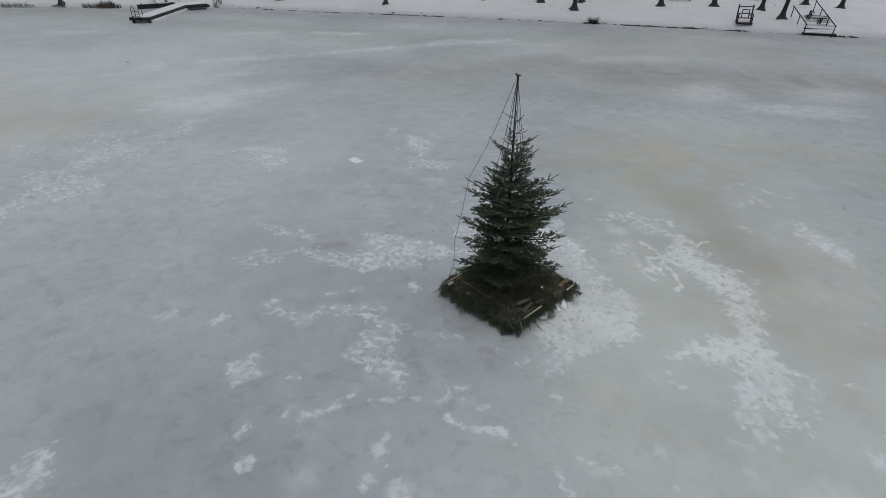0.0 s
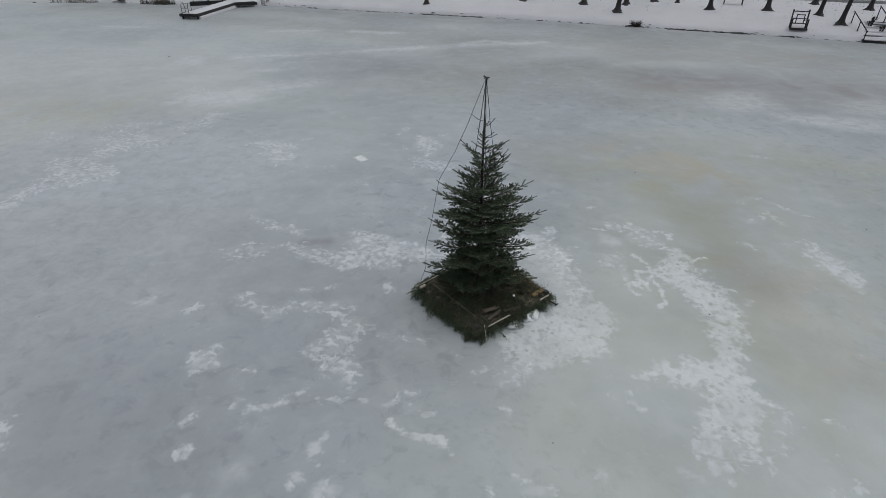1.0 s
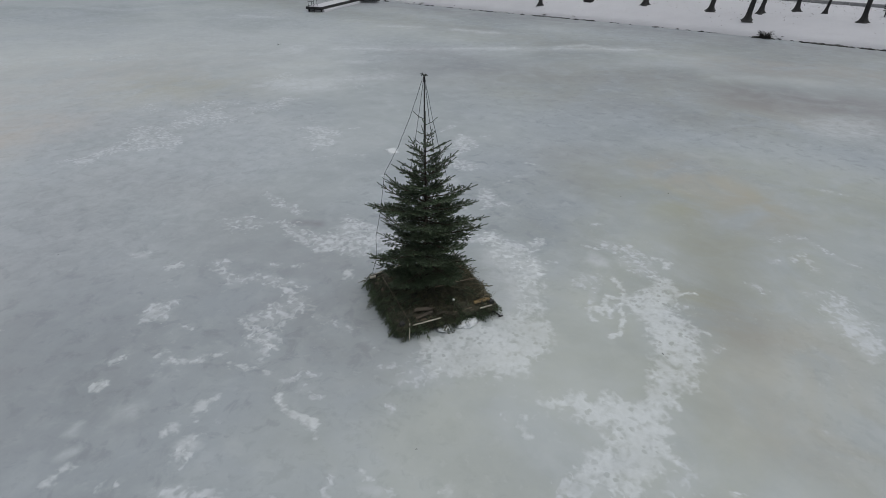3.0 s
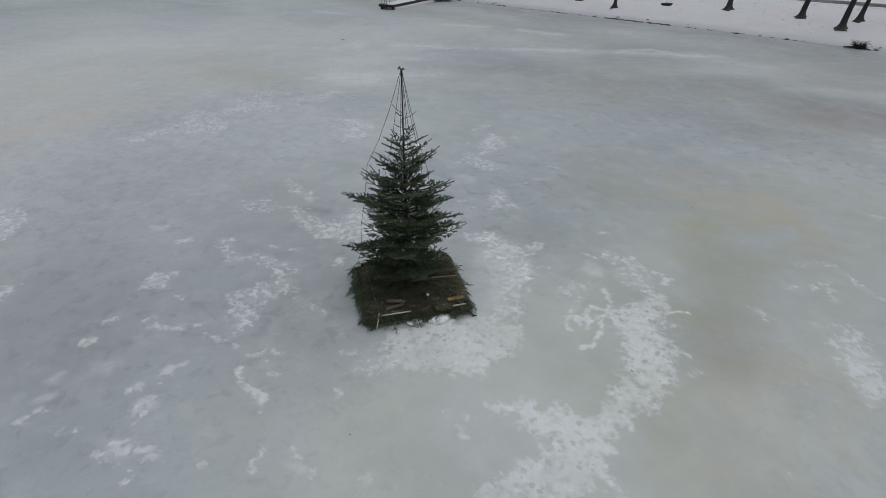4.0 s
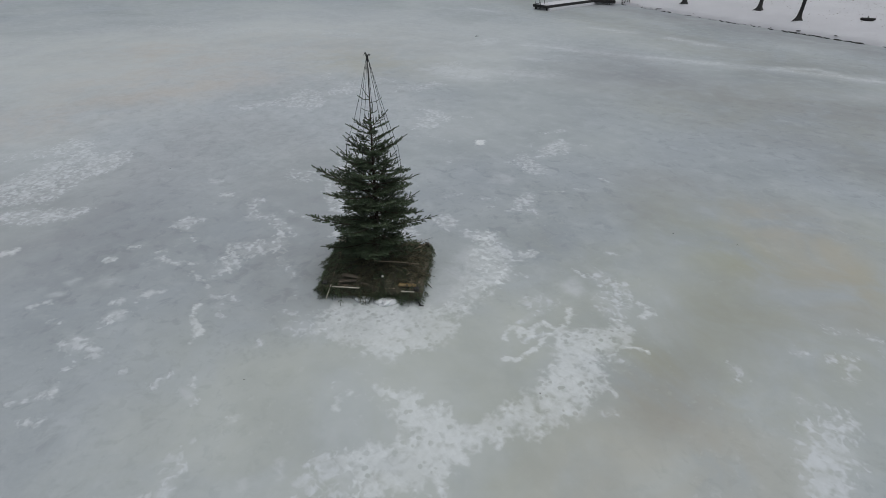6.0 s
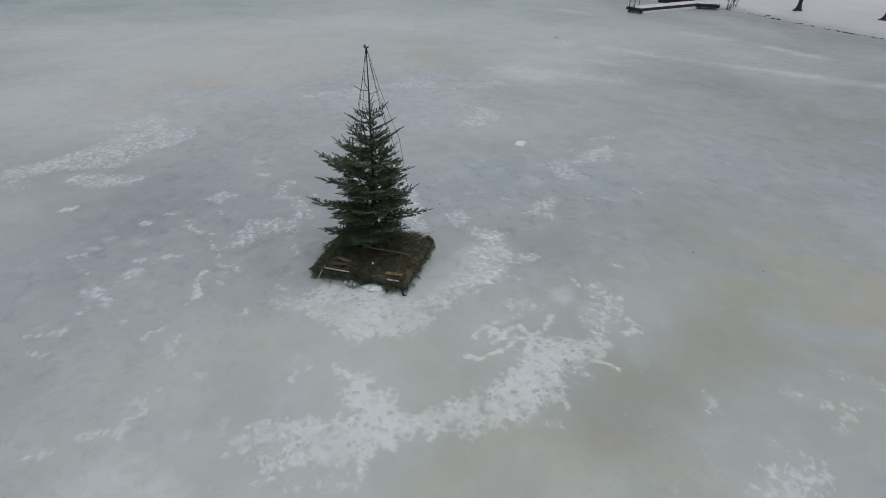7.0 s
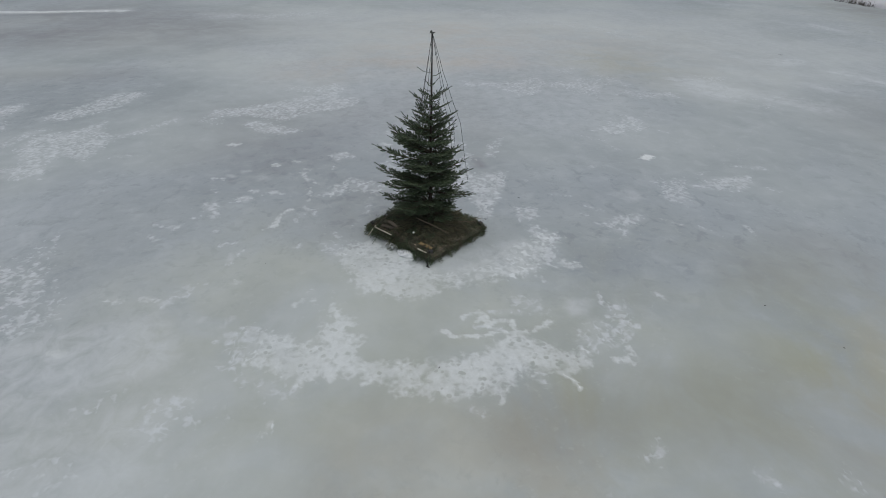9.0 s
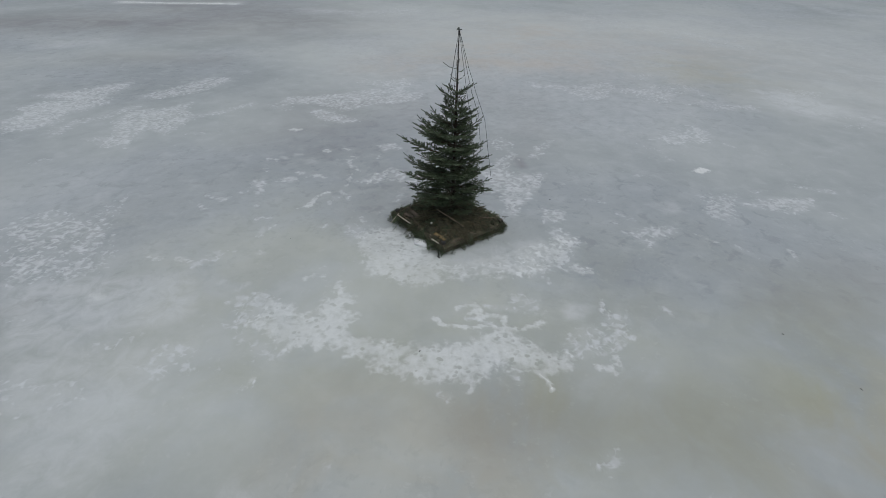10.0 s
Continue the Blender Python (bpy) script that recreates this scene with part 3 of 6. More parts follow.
patch("lace", 0.95, 0.14, (0.86, 8.92), (1.12, 9.26), (1.30, 9.45), (1.71, 9.21), (2.08, 9.09), (2.38, 8.70), (2.54, 8.20), (2.23, 8.06), (1.81, 8.54), (1.46, 8.99))
mark("lace", 0.7, 0.06, (-3.22, 8.73), (-3.76, 9.08))
mark("lace", 0.6, 0.08, (-2.89, 8.10), (-2.32, 8.37))
mark("lace", 0.8, 0.07, (2.21, 9.12), (2.13, 9.41))
mark("lace", 0.9, 0.07, (-3.81, 9.20), (-3.62, 9.07), (-3.48, 8.96))
mark("lace", 0.8, 0.06, (-3.32, 8.87), (-3.07, 8.75), (-2.86, 8.86))
mark("lace", 0.8, 0.07, (-2.67, 8.67), (-2.54, 8.81))
mark("lace", 0.9, 0.11, (-1.62, 8.88), (-1.22, 8.70), (-0.79, 8.62), (-0.36, 8.47), (-0.02, 8.34))
mark("lace", 0.9, 0.14, (-2.54, 8.11), (-2.14, 7.89), (-1.72, 7.79), (-1.32, 7.82), (-0.95, 8.02), (-0.55, 8.18), (-0.02, 8.16))
mark("lace", 0.6, 0.07, (-0.64, 7.71), (-0.51, 7.82))
mark("lace", 0.6, 0.06, (-1.48, 7.55), (-1.34, 7.58))
patch("snow", 0.62, 0.05, (-0.75, 7.15), (-0.56, 7.23), (-0.37, 6.98), (-0.50, 6.90), (-0.65, 6.97))
mark("lace", 0.95, 0.1, (-2.84, 6.55), (-2.64, 6.50), (-2.49, 6.33), (-2.22, 6.22), (-2.07, 6.29), (-1.93, 6.44), (-1.67, 6.47), (-1.44, 6.39), (-1.29, 6.54))
mark("lace", 0.8, 0.05, (-2.77, 6.63), (-2.65, 6.42))
mark("lace", 0.8, 0.08, (-1.93, 6.86), (-1.84, 6.90))
mark("lace", 0.5, 0.08, (-1.58, 6.98), (-1.48, 7.03))
mark("lace", 0.6, 0.06, (-1.18, 6.54), (-0.98, 6.49))
patch("lace", 0.85, 0.1, (-1.30, 6.34), (-1.03, 6.32), (-0.74, 6.26), (-0.58, 6.07), (-0.70, 5.86), (-0.89, 5.88), (-1.10, 6.11))
patch("lace", 0.85, 0.1, (-1.41, 5.48), (-1.34, 5.69), (-1.19, 5.80), (-0.83, 5.93), (-0.68, 5.75), (-0.68, 5.35), (-0.56, 5.19), (-0.67, 5.01), (-1.00, 5.06), (-1.14, 5.23), (-1.07, 5.39))
mark("snow", 0.9, 0.035, (-1.43, 5.48), (-1.19, 5.31))
mark("snow", 0.9, 0.04, (-1.09, 5.18), (-0.76, 5.18), (-0.51, 5.08))
mark("lace", 0.9, 0.06, (-0.67, 5.01), (-0.53, 4.82))
mark("lace", 0.6, 0.06, (-0.47, 5.97), (-0.34, 5.92))
patch("lace", 1.1, 0.08, (-2.94, 5.06), (-2.97, 5.24), (-2.86, 5.35), (-2.63, 5.48), (-2.55, 5.25), (-2.41, 4.97), (-2.60, 5.03), (-2.67, 4.83), (-2.85, 4.94))
patch("lace", 0.5, 0.15, (-3.94, 7.87), (-3.55, 8.23), (-3.02, 8.05), (-2.97, 7.64), (-3.42, 7.53))
mark("lace", 0.5, 0.05, (-2.00, 5.02), (-1.92, 5.00))
mark("lace", 0.5, 0.03, (-1.78, 5.03), (-1.63, 4.97))
mark("snow", 0.8, 0.03, (-1.97, 4.46), (-1.86, 4.54))
mark("snow", 0.8, 0.03, (-1.71, 4.30), (-1.65, 4.45))
mark("snow", 0.8, 0.035, (-1.52, 4.47), (-1.31, 4.59))
mark("snow", 0.9, 0.03, (-1.27, 4.69), (-1.13, 4.77))
mark("snow", 0.7, 0.03, (-0.92, 4.69), (-0.74, 4.72), (-0.62, 4.67))
mark("snow", 0.7, 0.03, (-0.58, 4.70), (-0.34, 4.68))
mark("lace", 0.7, 0.03, (-1.68, 4.13), (-1.51, 4.09))
mark("snow", 0.7, 0.03, (-2.41, 4.16), (-2.32, 4.25))
mark("snow", 1.1, 0.045, (-0.02, 4.39), (0.11, 4.27), (0.24, 4.20), (0.41, 4.20))
patch("snow", 1.1, 0.03, (0.37, 4.22), (0.53, 4.29), (0.69, 4.28), (0.74, 4.17), (0.81, 4.01), (0.71, 4.08), (0.53, 4.11))
mark("snow", 0.7, 0.055, (-2.20, 3.70), (-2.17, 3.70))
patch("snow", 0.95, 0.04, (-0.80, 3.90), (-0.74, 4.03), (-0.64, 4.01), (-0.65, 3.90), (-0.71, 3.83))
mark("snow", 0.8, 0.05, (-0.84, 3.53), (-0.76, 3.53))
mark("veil", 0.7, 0.07, (-1.51, 3.59), (-1.43, 3.58))
mark("veil", 0.9, 0.07, (-0.56, 3.40), (-0.52, 3.47))
mark("veil", 0.8, 0.06, (-0.43, 3.42), (-0.39, 3.46))
mark("snow", 0.7, 0.025, (-0.64, 3.71), (-0.63, 3.71))
mark("lace", 0.7, 0.05, (0.09, 4.72), (0.18, 4.59), (0.30, 4.68))
mark("lace", 0.5, 0.08, (-0.10, 4.65), (0.02, 4.65))
mark("lace", 0.6, 0.06, (0.00, 4.85), (0.29, 4.88))
mark("lace", 0.5, 0.05, (0.42, 4.57), (0.51, 4.60))
mark("snow", 0.7, 0.03, (1.45, 3.87), (1.65, 3.81))
mark("lace", 0.6, 0.05, (1.21, 3.69), (1.28, 3.59), (1.33, 3.47), (1.26, 3.44))
mark("veil", 0.6, 0.05, (1.65, 3.69), (1.85, 3.72))
mark("snow", 0.8, 0.08, (-3.49, 6.18), (-3.37, 6.22))
patch("veil", 0.8, 0.12, (-4.50, 6.20), (-4.34, 6.36), (-4.04, 6.24), (-4.18, 6.11))
mark("lace", 0.5, 0.05, (1.38, 4.72), (1.48, 4.69))
mark("lace", 0.6, 0.04, (2.43, 5.89), (2.73, 5.95))
mark("lace", 0.5, 0.05, (2.70, 5.20), (2.79, 5.00))
patch("lace", 1.05, 0.14, (6.78, 9.41), (7.11, 9.49), (7.23, 9.12), (7.45, 8.76), (7.42, 8.45), (7.16, 7.93), (7.04, 8.11), (6.87, 8.42), (6.85, 8.83))
mark("lace", 0.7, 0.06, (6.52, 9.45), (6.68, 9.31))
mark("lace", 0.5, 0.06, (5.69, 9.35), (5.86, 9.24))
mark("lace", 0.6, 0.05, (7.38, 14.12), (8.10, 14.01))
mark("lace", 0.6, 0.08, (6.71, 11.46), (7.10, 11.07), (7.52, 10.67))
mark("lace", 0.6, 0.03, (6.24, 6.31), (6.33, 6.23))
mark("lace", 0.6, 0.05, (5.20, 5.03), (5.38, 4.98))
patch("lace", 0.7, 0.1, (4.69, 4.02), (5.18, 4.23), (4.79, 3.66), (4.67, 3.80))
mark("snow", 0.8, 0.03, (2.41, 3.98), (2.48, 3.94))
patch("lace", 0.95, 0.09, (-0.36, 2.69), (-0.39, 2.83), (-0.27, 3.00), (-0.12, 3.07), (0.01, 3.03), (0.32, 3.10), (0.41, 3.00), (0.24, 2.93), (0.04, 2.94), (0.06, 2.80), (-0.14, 2.71))
patch("lace", 0.95, 0.06, (0.23, 2.62), (0.16, 2.74), (0.21, 2.83), (0.35, 2.69), (0.39, 2.58))
mark("snow", 0.9, 0.05, (0.55, 2.22), (0.63, 2.35), (0.62, 2.47), (0.63, 2.53))
patch("snow", 0.9, 0.05, (-0.52, 3.25), (-0.56, 3.35), (-0.50, 3.48), (-0.42, 3.40), (-0.35, 3.28))
mark("snow", 0.8, 0.06, (-0.75, 3.87), (-0.72, 4.06))
mark("snow", 0.7, 0.06, (-0.85, 3.50), (-0.77, 3.59))
mark("snow", 0.7, 0.06, (-1.53, 2.52), (-1.48, 2.69))
mark("lace", 0.6, 0.05, (-0.93, 2.67), (-0.81, 2.79))
mark("veil", 0.7, 0.07, (-1.86, 3.06), (-1.89, 3.18))
mark("veil", 0.7, 0.07, (-1.67, 2.78), (-1.63, 2.90))
mark("snow", 0.9, 0.06, (-2.22, 3.66), (-2.25, 3.75))
mark("snow", 0.6, 0.05, (-2.41, 4.12), (-2.33, 4.23))
mark("snow", 0.6, 0.04, (-1.97, 4.40), (-1.86, 4.54))
mark("snow", 0.8, 0.03, (-1.75, 4.30), (-1.42, 4.53), (-1.16, 4.79))
mark("lace", 0.6, 0.05, (-1.74, 4.38), (-1.69, 4.46))
mark("snow", 0.9, 0.08, (-3.50, 6.10), (-3.41, 6.27))
mark("snow", 0.8, 0.08, (-4.34, 6.20), (-4.20, 6.35))
mark("lace", 0.5, 0.12, (-4.38, 6.05), (-4.27, 6.27))
mark("veil", 0.5, 0.1, (-1.53, 3.52), (-1.42, 3.63))
mark("lace", 0.6, 0.06, (0.74, 3.20), (0.85, 3.19))
mark("lace", 0.5, 0.12, (-4.77, 3.60), (-4.51, 3.87))
mark("lace", 0.6, 0.05, (-1.69, 4.15), (-1.57, 4.11))
patch("lace", 0.9, 0.1, (-3.86, 9.20), (-3.68, 9.21), (-2.99, 8.86), (-2.56, 8.75), (-2.50, 8.52), (-2.93, 8.69), (-3.35, 8.79))
patch("lace", 0.85, 0.1, (-2.64, 8.02), (-2.21, 8.02), (-2.06, 8.18), (-1.52, 8.04), (-1.16, 8.01), (-1.11, 7.78), (-1.35, 7.50), (-1.78, 7.62), (-2.22, 7.77))
patch("lace", 0.5, 0.12, (-3.79, 7.58), (-3.89, 8.02), (-3.29, 8.21), (-2.89, 7.90), (-3.04, 7.63), (-3.38, 7.48))
mark("lace", 0.8, 0.08, (-2.79, 6.45), (-2.36, 6.31), (-2.04, 6.34), (-1.70, 6.54), (-1.40, 6.47))
mark("lace", 0.8, 0.08, (-1.36, 6.43), (-0.97, 6.17), (-0.80, 5.89))
patch("lace", 0.85, 0.1, (-1.41, 5.45), (-1.29, 5.74), (-1.15, 6.08), (-0.92, 6.00), (-0.88, 5.64), (-0.71, 5.39), (-0.73, 5.21), (-0.88, 5.01), (-1.07, 5.05), (-1.11, 5.29))
mark("lace", 0.6, 0.06, (-0.73, 5.03), (-0.52, 4.86))
mark("lace", 0.6, 0.06, (-0.84, 4.66), (-0.71, 4.69))
mark("lace", 0.5, 0.08, (-0.22, 5.92), (0.09, 5.88), (0.24, 5.90))
mark("lace", 0.6, 0.06, (0.05, 4.67), (0.26, 4.65))
mark("lace", 0.5, 0.06, (0.73, 5.60), (0.51, 5.76))
mark("lace", 0.6, 0.06, (1.01, 5.33), (1.12, 5.46))
mark("lace", 0.5, 0.05, (1.43, 4.63), (1.42, 4.74))
patch("lace", 0.85, 0.08, (2.55, 3.04), (2.50, 3.17), (2.38, 3.33), (2.67, 3.38), (2.87, 3.29), (2.73, 3.21), (2.75, 3.07))
mark("snow", 0.9, 0.06, (2.80, 2.68), (2.81, 2.88))
patch("veil", 0.9, 0.06, (2.90, 2.94), (2.81, 3.01), (2.89, 3.16), (3.03, 3.04))
mark("snow", 0.9, 0.05, (2.78, 2.24), (2.80, 2.38))
mark("lace", 0.9, 0.06, (0.56, 2.06), (0.73, 2.43), (0.58, 2.54))
mark("snow", 0.8, 0.07, (0.98, 2.14), (1.06, 2.23))
mark("lace", 0.7, 0.05, (1.26, 3.41), (1.31, 3.57), (1.22, 3.74))
mark("lace", 0.6, 0.05, (1.64, 3.69), (1.91, 3.73))
mark("lace", 0.5, 0.05, (1.43, 3.84), (1.64, 3.83))
mark("lace", 0.6, 0.05, (0.80, 3.13), (0.74, 3.19))
mark("lace", 0.6, 0.05, (2.42, 3.51), (2.42, 3.57))
mark("veil", 0.7, 0.05, (2.47, 3.90), (2.44, 4.00))
mark("veil", 0.8, 0.05, (3.45, 4.04), (3.32, 4.14))
mark("veil", 0.6, 0.04, (3.36, 3.72), (3.29, 3.75))
mark("veil", 0.6, 0.06, (3.79, 4.12), (3.69, 4.17))
mark("veil", 0.5, 0.05, (3.89, 3.47), (3.85, 3.53))
mark("snow", 0.8, 0.07, (-2.19, 3.65), (-2.21, 3.76))
mark("snow", 0.6, 0.08, (-1.51, 2.54), (-1.46, 2.72))
mark("snow", 0.8, 0.08, (-0.74, 3.88), (-0.70, 4.01))
mark("snow", 0.8, 0.09, (-0.51, 3.34), (-0.52, 3.48))
mark("lace", 0.6, 0.07, (-0.42, 3.24), (-0.45, 3.32))
mark("snow", 0.9, 0.1, (-3.50, 2.35), (-3.53, 2.50))
mark("lace", 0.5, 0.06, (-2.39, 4.09), (-2.32, 4.23))
mark("lace", 0.6, 0.05, (-1.70, 4.35), (-1.60, 4.44))
mark("lace", 0.6, 0.05, (-1.49, 4.47), (-1.35, 4.59))
patch("lace", 0.9, 0.16, (-6.27, 1.06), (-6.50, 1.68), (-6.80, 2.23), (-7.11, 2.69), (-7.56, 3.32), (-7.77, 3.86), (-8.40, 3.32), (-8.86, 3.78), (-9.28, 4.32), (-8.63, 4.81), (-7.82, 4.78), (-7.45, 5.29), (-6.79, 5.30), (-6.27, 4.67), (-6.11, 4.14), (-5.68, 3.62), (-5.31, 3.26), (-5.54, 2.81), (-5.83, 2.26), (-5.69, 1.84), (-5.73, 1.12))
patch("lace", 0.85, 0.14, (-5.05, 2.28), (-5.47, 2.59), (-4.96, 3.25), (-4.79, 3.63), (-4.50, 3.92), (-4.26, 3.55), (-4.32, 3.12), (-4.57, 2.65))
mark("lace", 0.6, 0.2, (-5.45, 1.15), (-5.22, 1.58))
mark("lace", 0.7, 0.1, (-8.92, 2.82), (-8.78, 3.20))
patch("lace", 0.95, 0.2, (-2.03, -4.81), (-2.85, -5.53), (-3.59, -5.50), (-3.76, -6.00), (-4.49, -5.91), (-4.83, -5.27), (-5.11, -6.42), (-5.91, -5.52), (-6.66, -5.09), (-7.15, -4.42), (-5.80, -4.31), (-4.71, -3.74), (-4.11, -4.01), (-3.55, -4.28), (-2.89, -3.93), (-2.47, -4.24))
patch("lace", 0.9, 0.16, (-3.34, -2.63), (-4.35, -2.62), (-4.76, -1.83), (-5.40, -1.44), (-4.36, -1.08), (-4.20, -0.49), (-3.67, -0.71), (-2.99, -0.65), (-2.55, -0.70), (-3.03, -1.46), (-2.21, -1.25), (-1.60, -1.15), (-1.52, -1.68), (-1.96, -2.31), (-2.42, -2.00))
patch("lace", 0.9, 0.16, (-5.53, -3.38), (-6.38, -2.96), (-7.42, -2.57), (-8.07, -2.30), (-8.26, -1.32), (-6.97, -1.55), (-6.18, -1.90), (-5.43, -2.58))
mark("lace", 0.85, 0.14, (-3.64, -1.18), (-4.13, -0.62), (-4.69, -0.07), (-5.49, 0.35))
mark("lace", 0.8, 0.2, (-2.25, -3.50), (-3.04, -3.56), (-3.71, -3.05), (-4.60, -2.78))
mark("lace", 0.6, 0.1, (-2.81, -0.16), (-2.83, 0.22))
mark("lace", 0.5, 0.15, (-0.41, -2.46), (-0.64, -2.32))
patch("lace", 0.72, 0.25, (2.27, -0.97), (1.76, -0.73), (1.47, -0.38), (1.70, 0.36), (0.99, 0.39), (1.94, 0.97), (3.29, 1.80), (3.65, 1.40), (3.93, 0.51))
mark("lace", 0.9, 0.05, (1.54, 0.70), (0.73, 0.46))
patch("veil", 0.75, 0.25, (3.80, 0.39), (3.48, 1.55), (3.10, 3.11), (4.16, 3.73), (4.60, 3.19), (4.70, 2.45), (5.34, 1.76))
patch("lace", 0.8, 0.14, (5.40, 3.52), (5.11, 3.48), (4.70, 3.66), (4.60, 3.85), (4.81, 4.09), (5.00, 3.99), (5.20, 3.95), (5.42, 3.86))
mark("lace", 0.8, 0.06, (2.86, 2.79), (2.83, 2.93))
mark("lace", 0.8, 0.06, (3.00, 3.01), (2.76, 3.17), (2.57, 3.28), (2.43, 3.38))
mark("snow", 0.7, 0.06, (2.83, 2.33), (2.80, 2.41))
patch("veil", 0.6, 0.4, (5.15, 1.60), (4.75, 2.89), (4.62, 3.86), (6.09, 4.07), (6.91, 4.13), (7.03, 3.27))
mark("lace", 0.7, 0.3, (5.84, 2.21), (5.71, 2.54), (5.90, 3.05))
mark("lace", 0.5, 0.2, (5.00, 2.74), (4.73, 3.04))
mark("veil", 0.7, 0.3, (4.46, 1.58), (5.04, 2.38))
mark("veil", 0.6, 0.25, (5.67, 3.52), (5.55, 3.07))
mark("snow", 0.7, 0.04, (5.40, 4.91), (5.32, 4.98))
mark("lace", 0.5, 0.15, (4.58, 1.26), (4.60, 1.45))
mark("snow", 0.6, 0.06, (3.92, 1.97), (3.93, 2.13))
mark("veil", 0.6, 0.15, (6.67, 5.46), (6.71, 5.65))
patch("lace", 0.85, 0.14, (-9.96, 8.53), (-9.44, 9.01), (-9.32, 9.98), (-9.65, 10.98), (-10.14, 11.55), (-8.98, 11.27), (-8.09, 10.79), (-8.10, 10.16), (-8.84, 9.75), (-8.74, 8.80))
patch("lace", 0.6, 0.16, (-9.09, 11.85), (-10.06, 13.18), (-9.63, 14.79), (-8.73, 13.62), (-7.61, 13.00), (-7.90, 12.54), (-8.46, 12.11))
mark("lace", 0.6, 0.18, (-7.87, 13.79), (-7.84, 15.63))
patch("lace", 0.9, 0.1, (-4.36, 11.70), (-4.96, 12.68), (-5.63, 13.31), (-5.16, 13.57), (-4.32, 13.23), (-3.98, 12.43))
mark("lace", 0.6, 0.08, (-3.90, 11.42), (-3.50, 11.83), (-2.94, 12.04))
mark("lace", 0.6, 0.07, (-4.28, 13.71), (-4.06, 13.85))
patch("snow", 1.7, 0.05, (-2.34, 12.32), (-2.58, 12.59), (-2.45, 12.80), (-2.17, 12.49))
patch("veil", 0.6, 0.12, (-0.43, 10.93), (-0.70, 11.49), (-0.19, 11.61), (-0.04, 11.23))
patch("lace", 0.8, 0.1, (0.81, 10.27), (0.57, 10.78), (0.40, 11.35), (0.69, 11.28), (1.00, 10.81), (1.34, 10.62), (0.96, 10.49))
mark("lace", 0.7, 0.07, (0.09, 10.34), (0.34, 10.53))
patch("lace", 0.65, 0.12, (-1.06, 12.14), (-1.19, 12.96), (-0.12, 12.56), (0.28, 12.30), (-0.04, 12.13), (-0.39, 11.97))
patch("lace", 0.85, 0.1, (-0.72, 12.82), (-1.00, 13.28), (-1.23, 13.94), (-1.24, 14.53), (-0.57, 14.10), (-0.39, 13.70), (-0.56, 13.23))
mark("lace", 0.7, 0.06, (-1.36, 13.37), (-1.48, 13.57))
mark("lace", 0.6, 0.09, (-1.88, 14.32), (-1.71, 14.72), (-1.62, 15.05))
mark("snow", 0.7, 0.03, (0.67, 11.55), (0.96, 11.90))
mark("lace", 0.6, 0.06, (1.02, 12.15), (1.37, 12.41))
mark("snow", 0.8, 0.04, (1.02, 13.07), (1.37, 13.08))
mark("lace", 0.6, 0.06, (-0.58, 14.53), (-0.42, 14.72))
mark("lace", 0.6, 0.06, (-0.50, 9.69), (-0.36, 10.10))
mark("snow", 0.6, 0.05, (-1.21, 9.25), (-1.16, 9.32))
mark("lace", 0.5, 0.07, (-1.86, 10.91), (-1.97, 11.21))
patch("lace", 0.55, 0.2, (-9.51, 16.41), (-10.33, 17.85), (-10.06, 19.06), (-8.39, 17.38), (-8.00, 16.54))
mark("lace", 0.6, 0.2, (-7.27, 17.54), (-7.30, 19.28))
mark("lace", 0.5, 0.2, (-6.27, 17.69), (-6.60, 18.47))
mark("lace", 0.6, 0.08, (0.47, 10.12), (0.52, 10.21))
patch("lace", 0.6, 0.1, (5.73, 9.23), (5.80, 9.42), (6.01, 9.26), (5.89, 9.13))
patch("lace", 0.6, 0.14, (6.77, 8.61), (6.64, 9.29), (6.79, 9.57), (7.07, 9.63), (7.30, 9.24), (6.90, 8.52))
mark("lace", 0.6, 0.1, (6.63, 10.57), (6.79, 10.49), (6.88, 10.20))
mark("lace", 0.8, 0.08, (6.63, 11.40), (6.82, 11.41))
mark("lace", 0.5, 0.08, (6.17, 10.28), (6.20, 10.37))
mark("lace", 0.6, 0.1, (6.20, 10.31), (6.26, 10.36))
mark("lace", 0.6, 0.1, (6.27, 11.14), (6.38, 11.21))
mark("lace", 0.5, 0.12, (6.51, 10.43), (6.68, 10.68))
mark("snow", 0.6, 0.04, (5.37, 4.96), (5.22, 5.01))
mark("lace", 0.5, 0.06, (5.09, 4.47), (5.14, 4.59))
patch("veil", 0.6, 0.2, (4.96, 3.48), (4.50, 3.94), (4.78, 4.18), (5.03, 3.88), (5.41, 3.76), (5.31, 3.52))
patch("lace", 0.85, 0.18, (-9.37, 12.02), (-9.57, 13.06), (-8.39, 13.44), (-7.89, 12.30), (-8.70, 12.08), (-8.62, 11.70), (-9.22, 11.74))
patch("lace", 0.85, 0.18, (-10.14, 11.34), (-9.90, 11.58), (-9.21, 11.78), (-8.59, 11.43), (-7.91, 11.22), (-7.57, 10.35), (-8.46, 10.18), (-9.09, 10.30))
patch("lace", 0.85, 0.16, (-9.44, 9.85), (-9.20, 10.19), (-8.79, 9.98), (-8.72, 9.51), (-9.07, 9.35))
patch("lace", 0.7, 0.2, (-8.51, 14.30), (-8.04, 14.96), (-7.91, 15.82), (-7.47, 15.67), (-7.29, 14.20), (-8.04, 14.08))
patch("lace", 0.5, 0.2, (-11.84, 13.10), (-11.49, 13.46), (-10.39, 12.99), (-10.51, 12.47), (-11.29, 12.36))
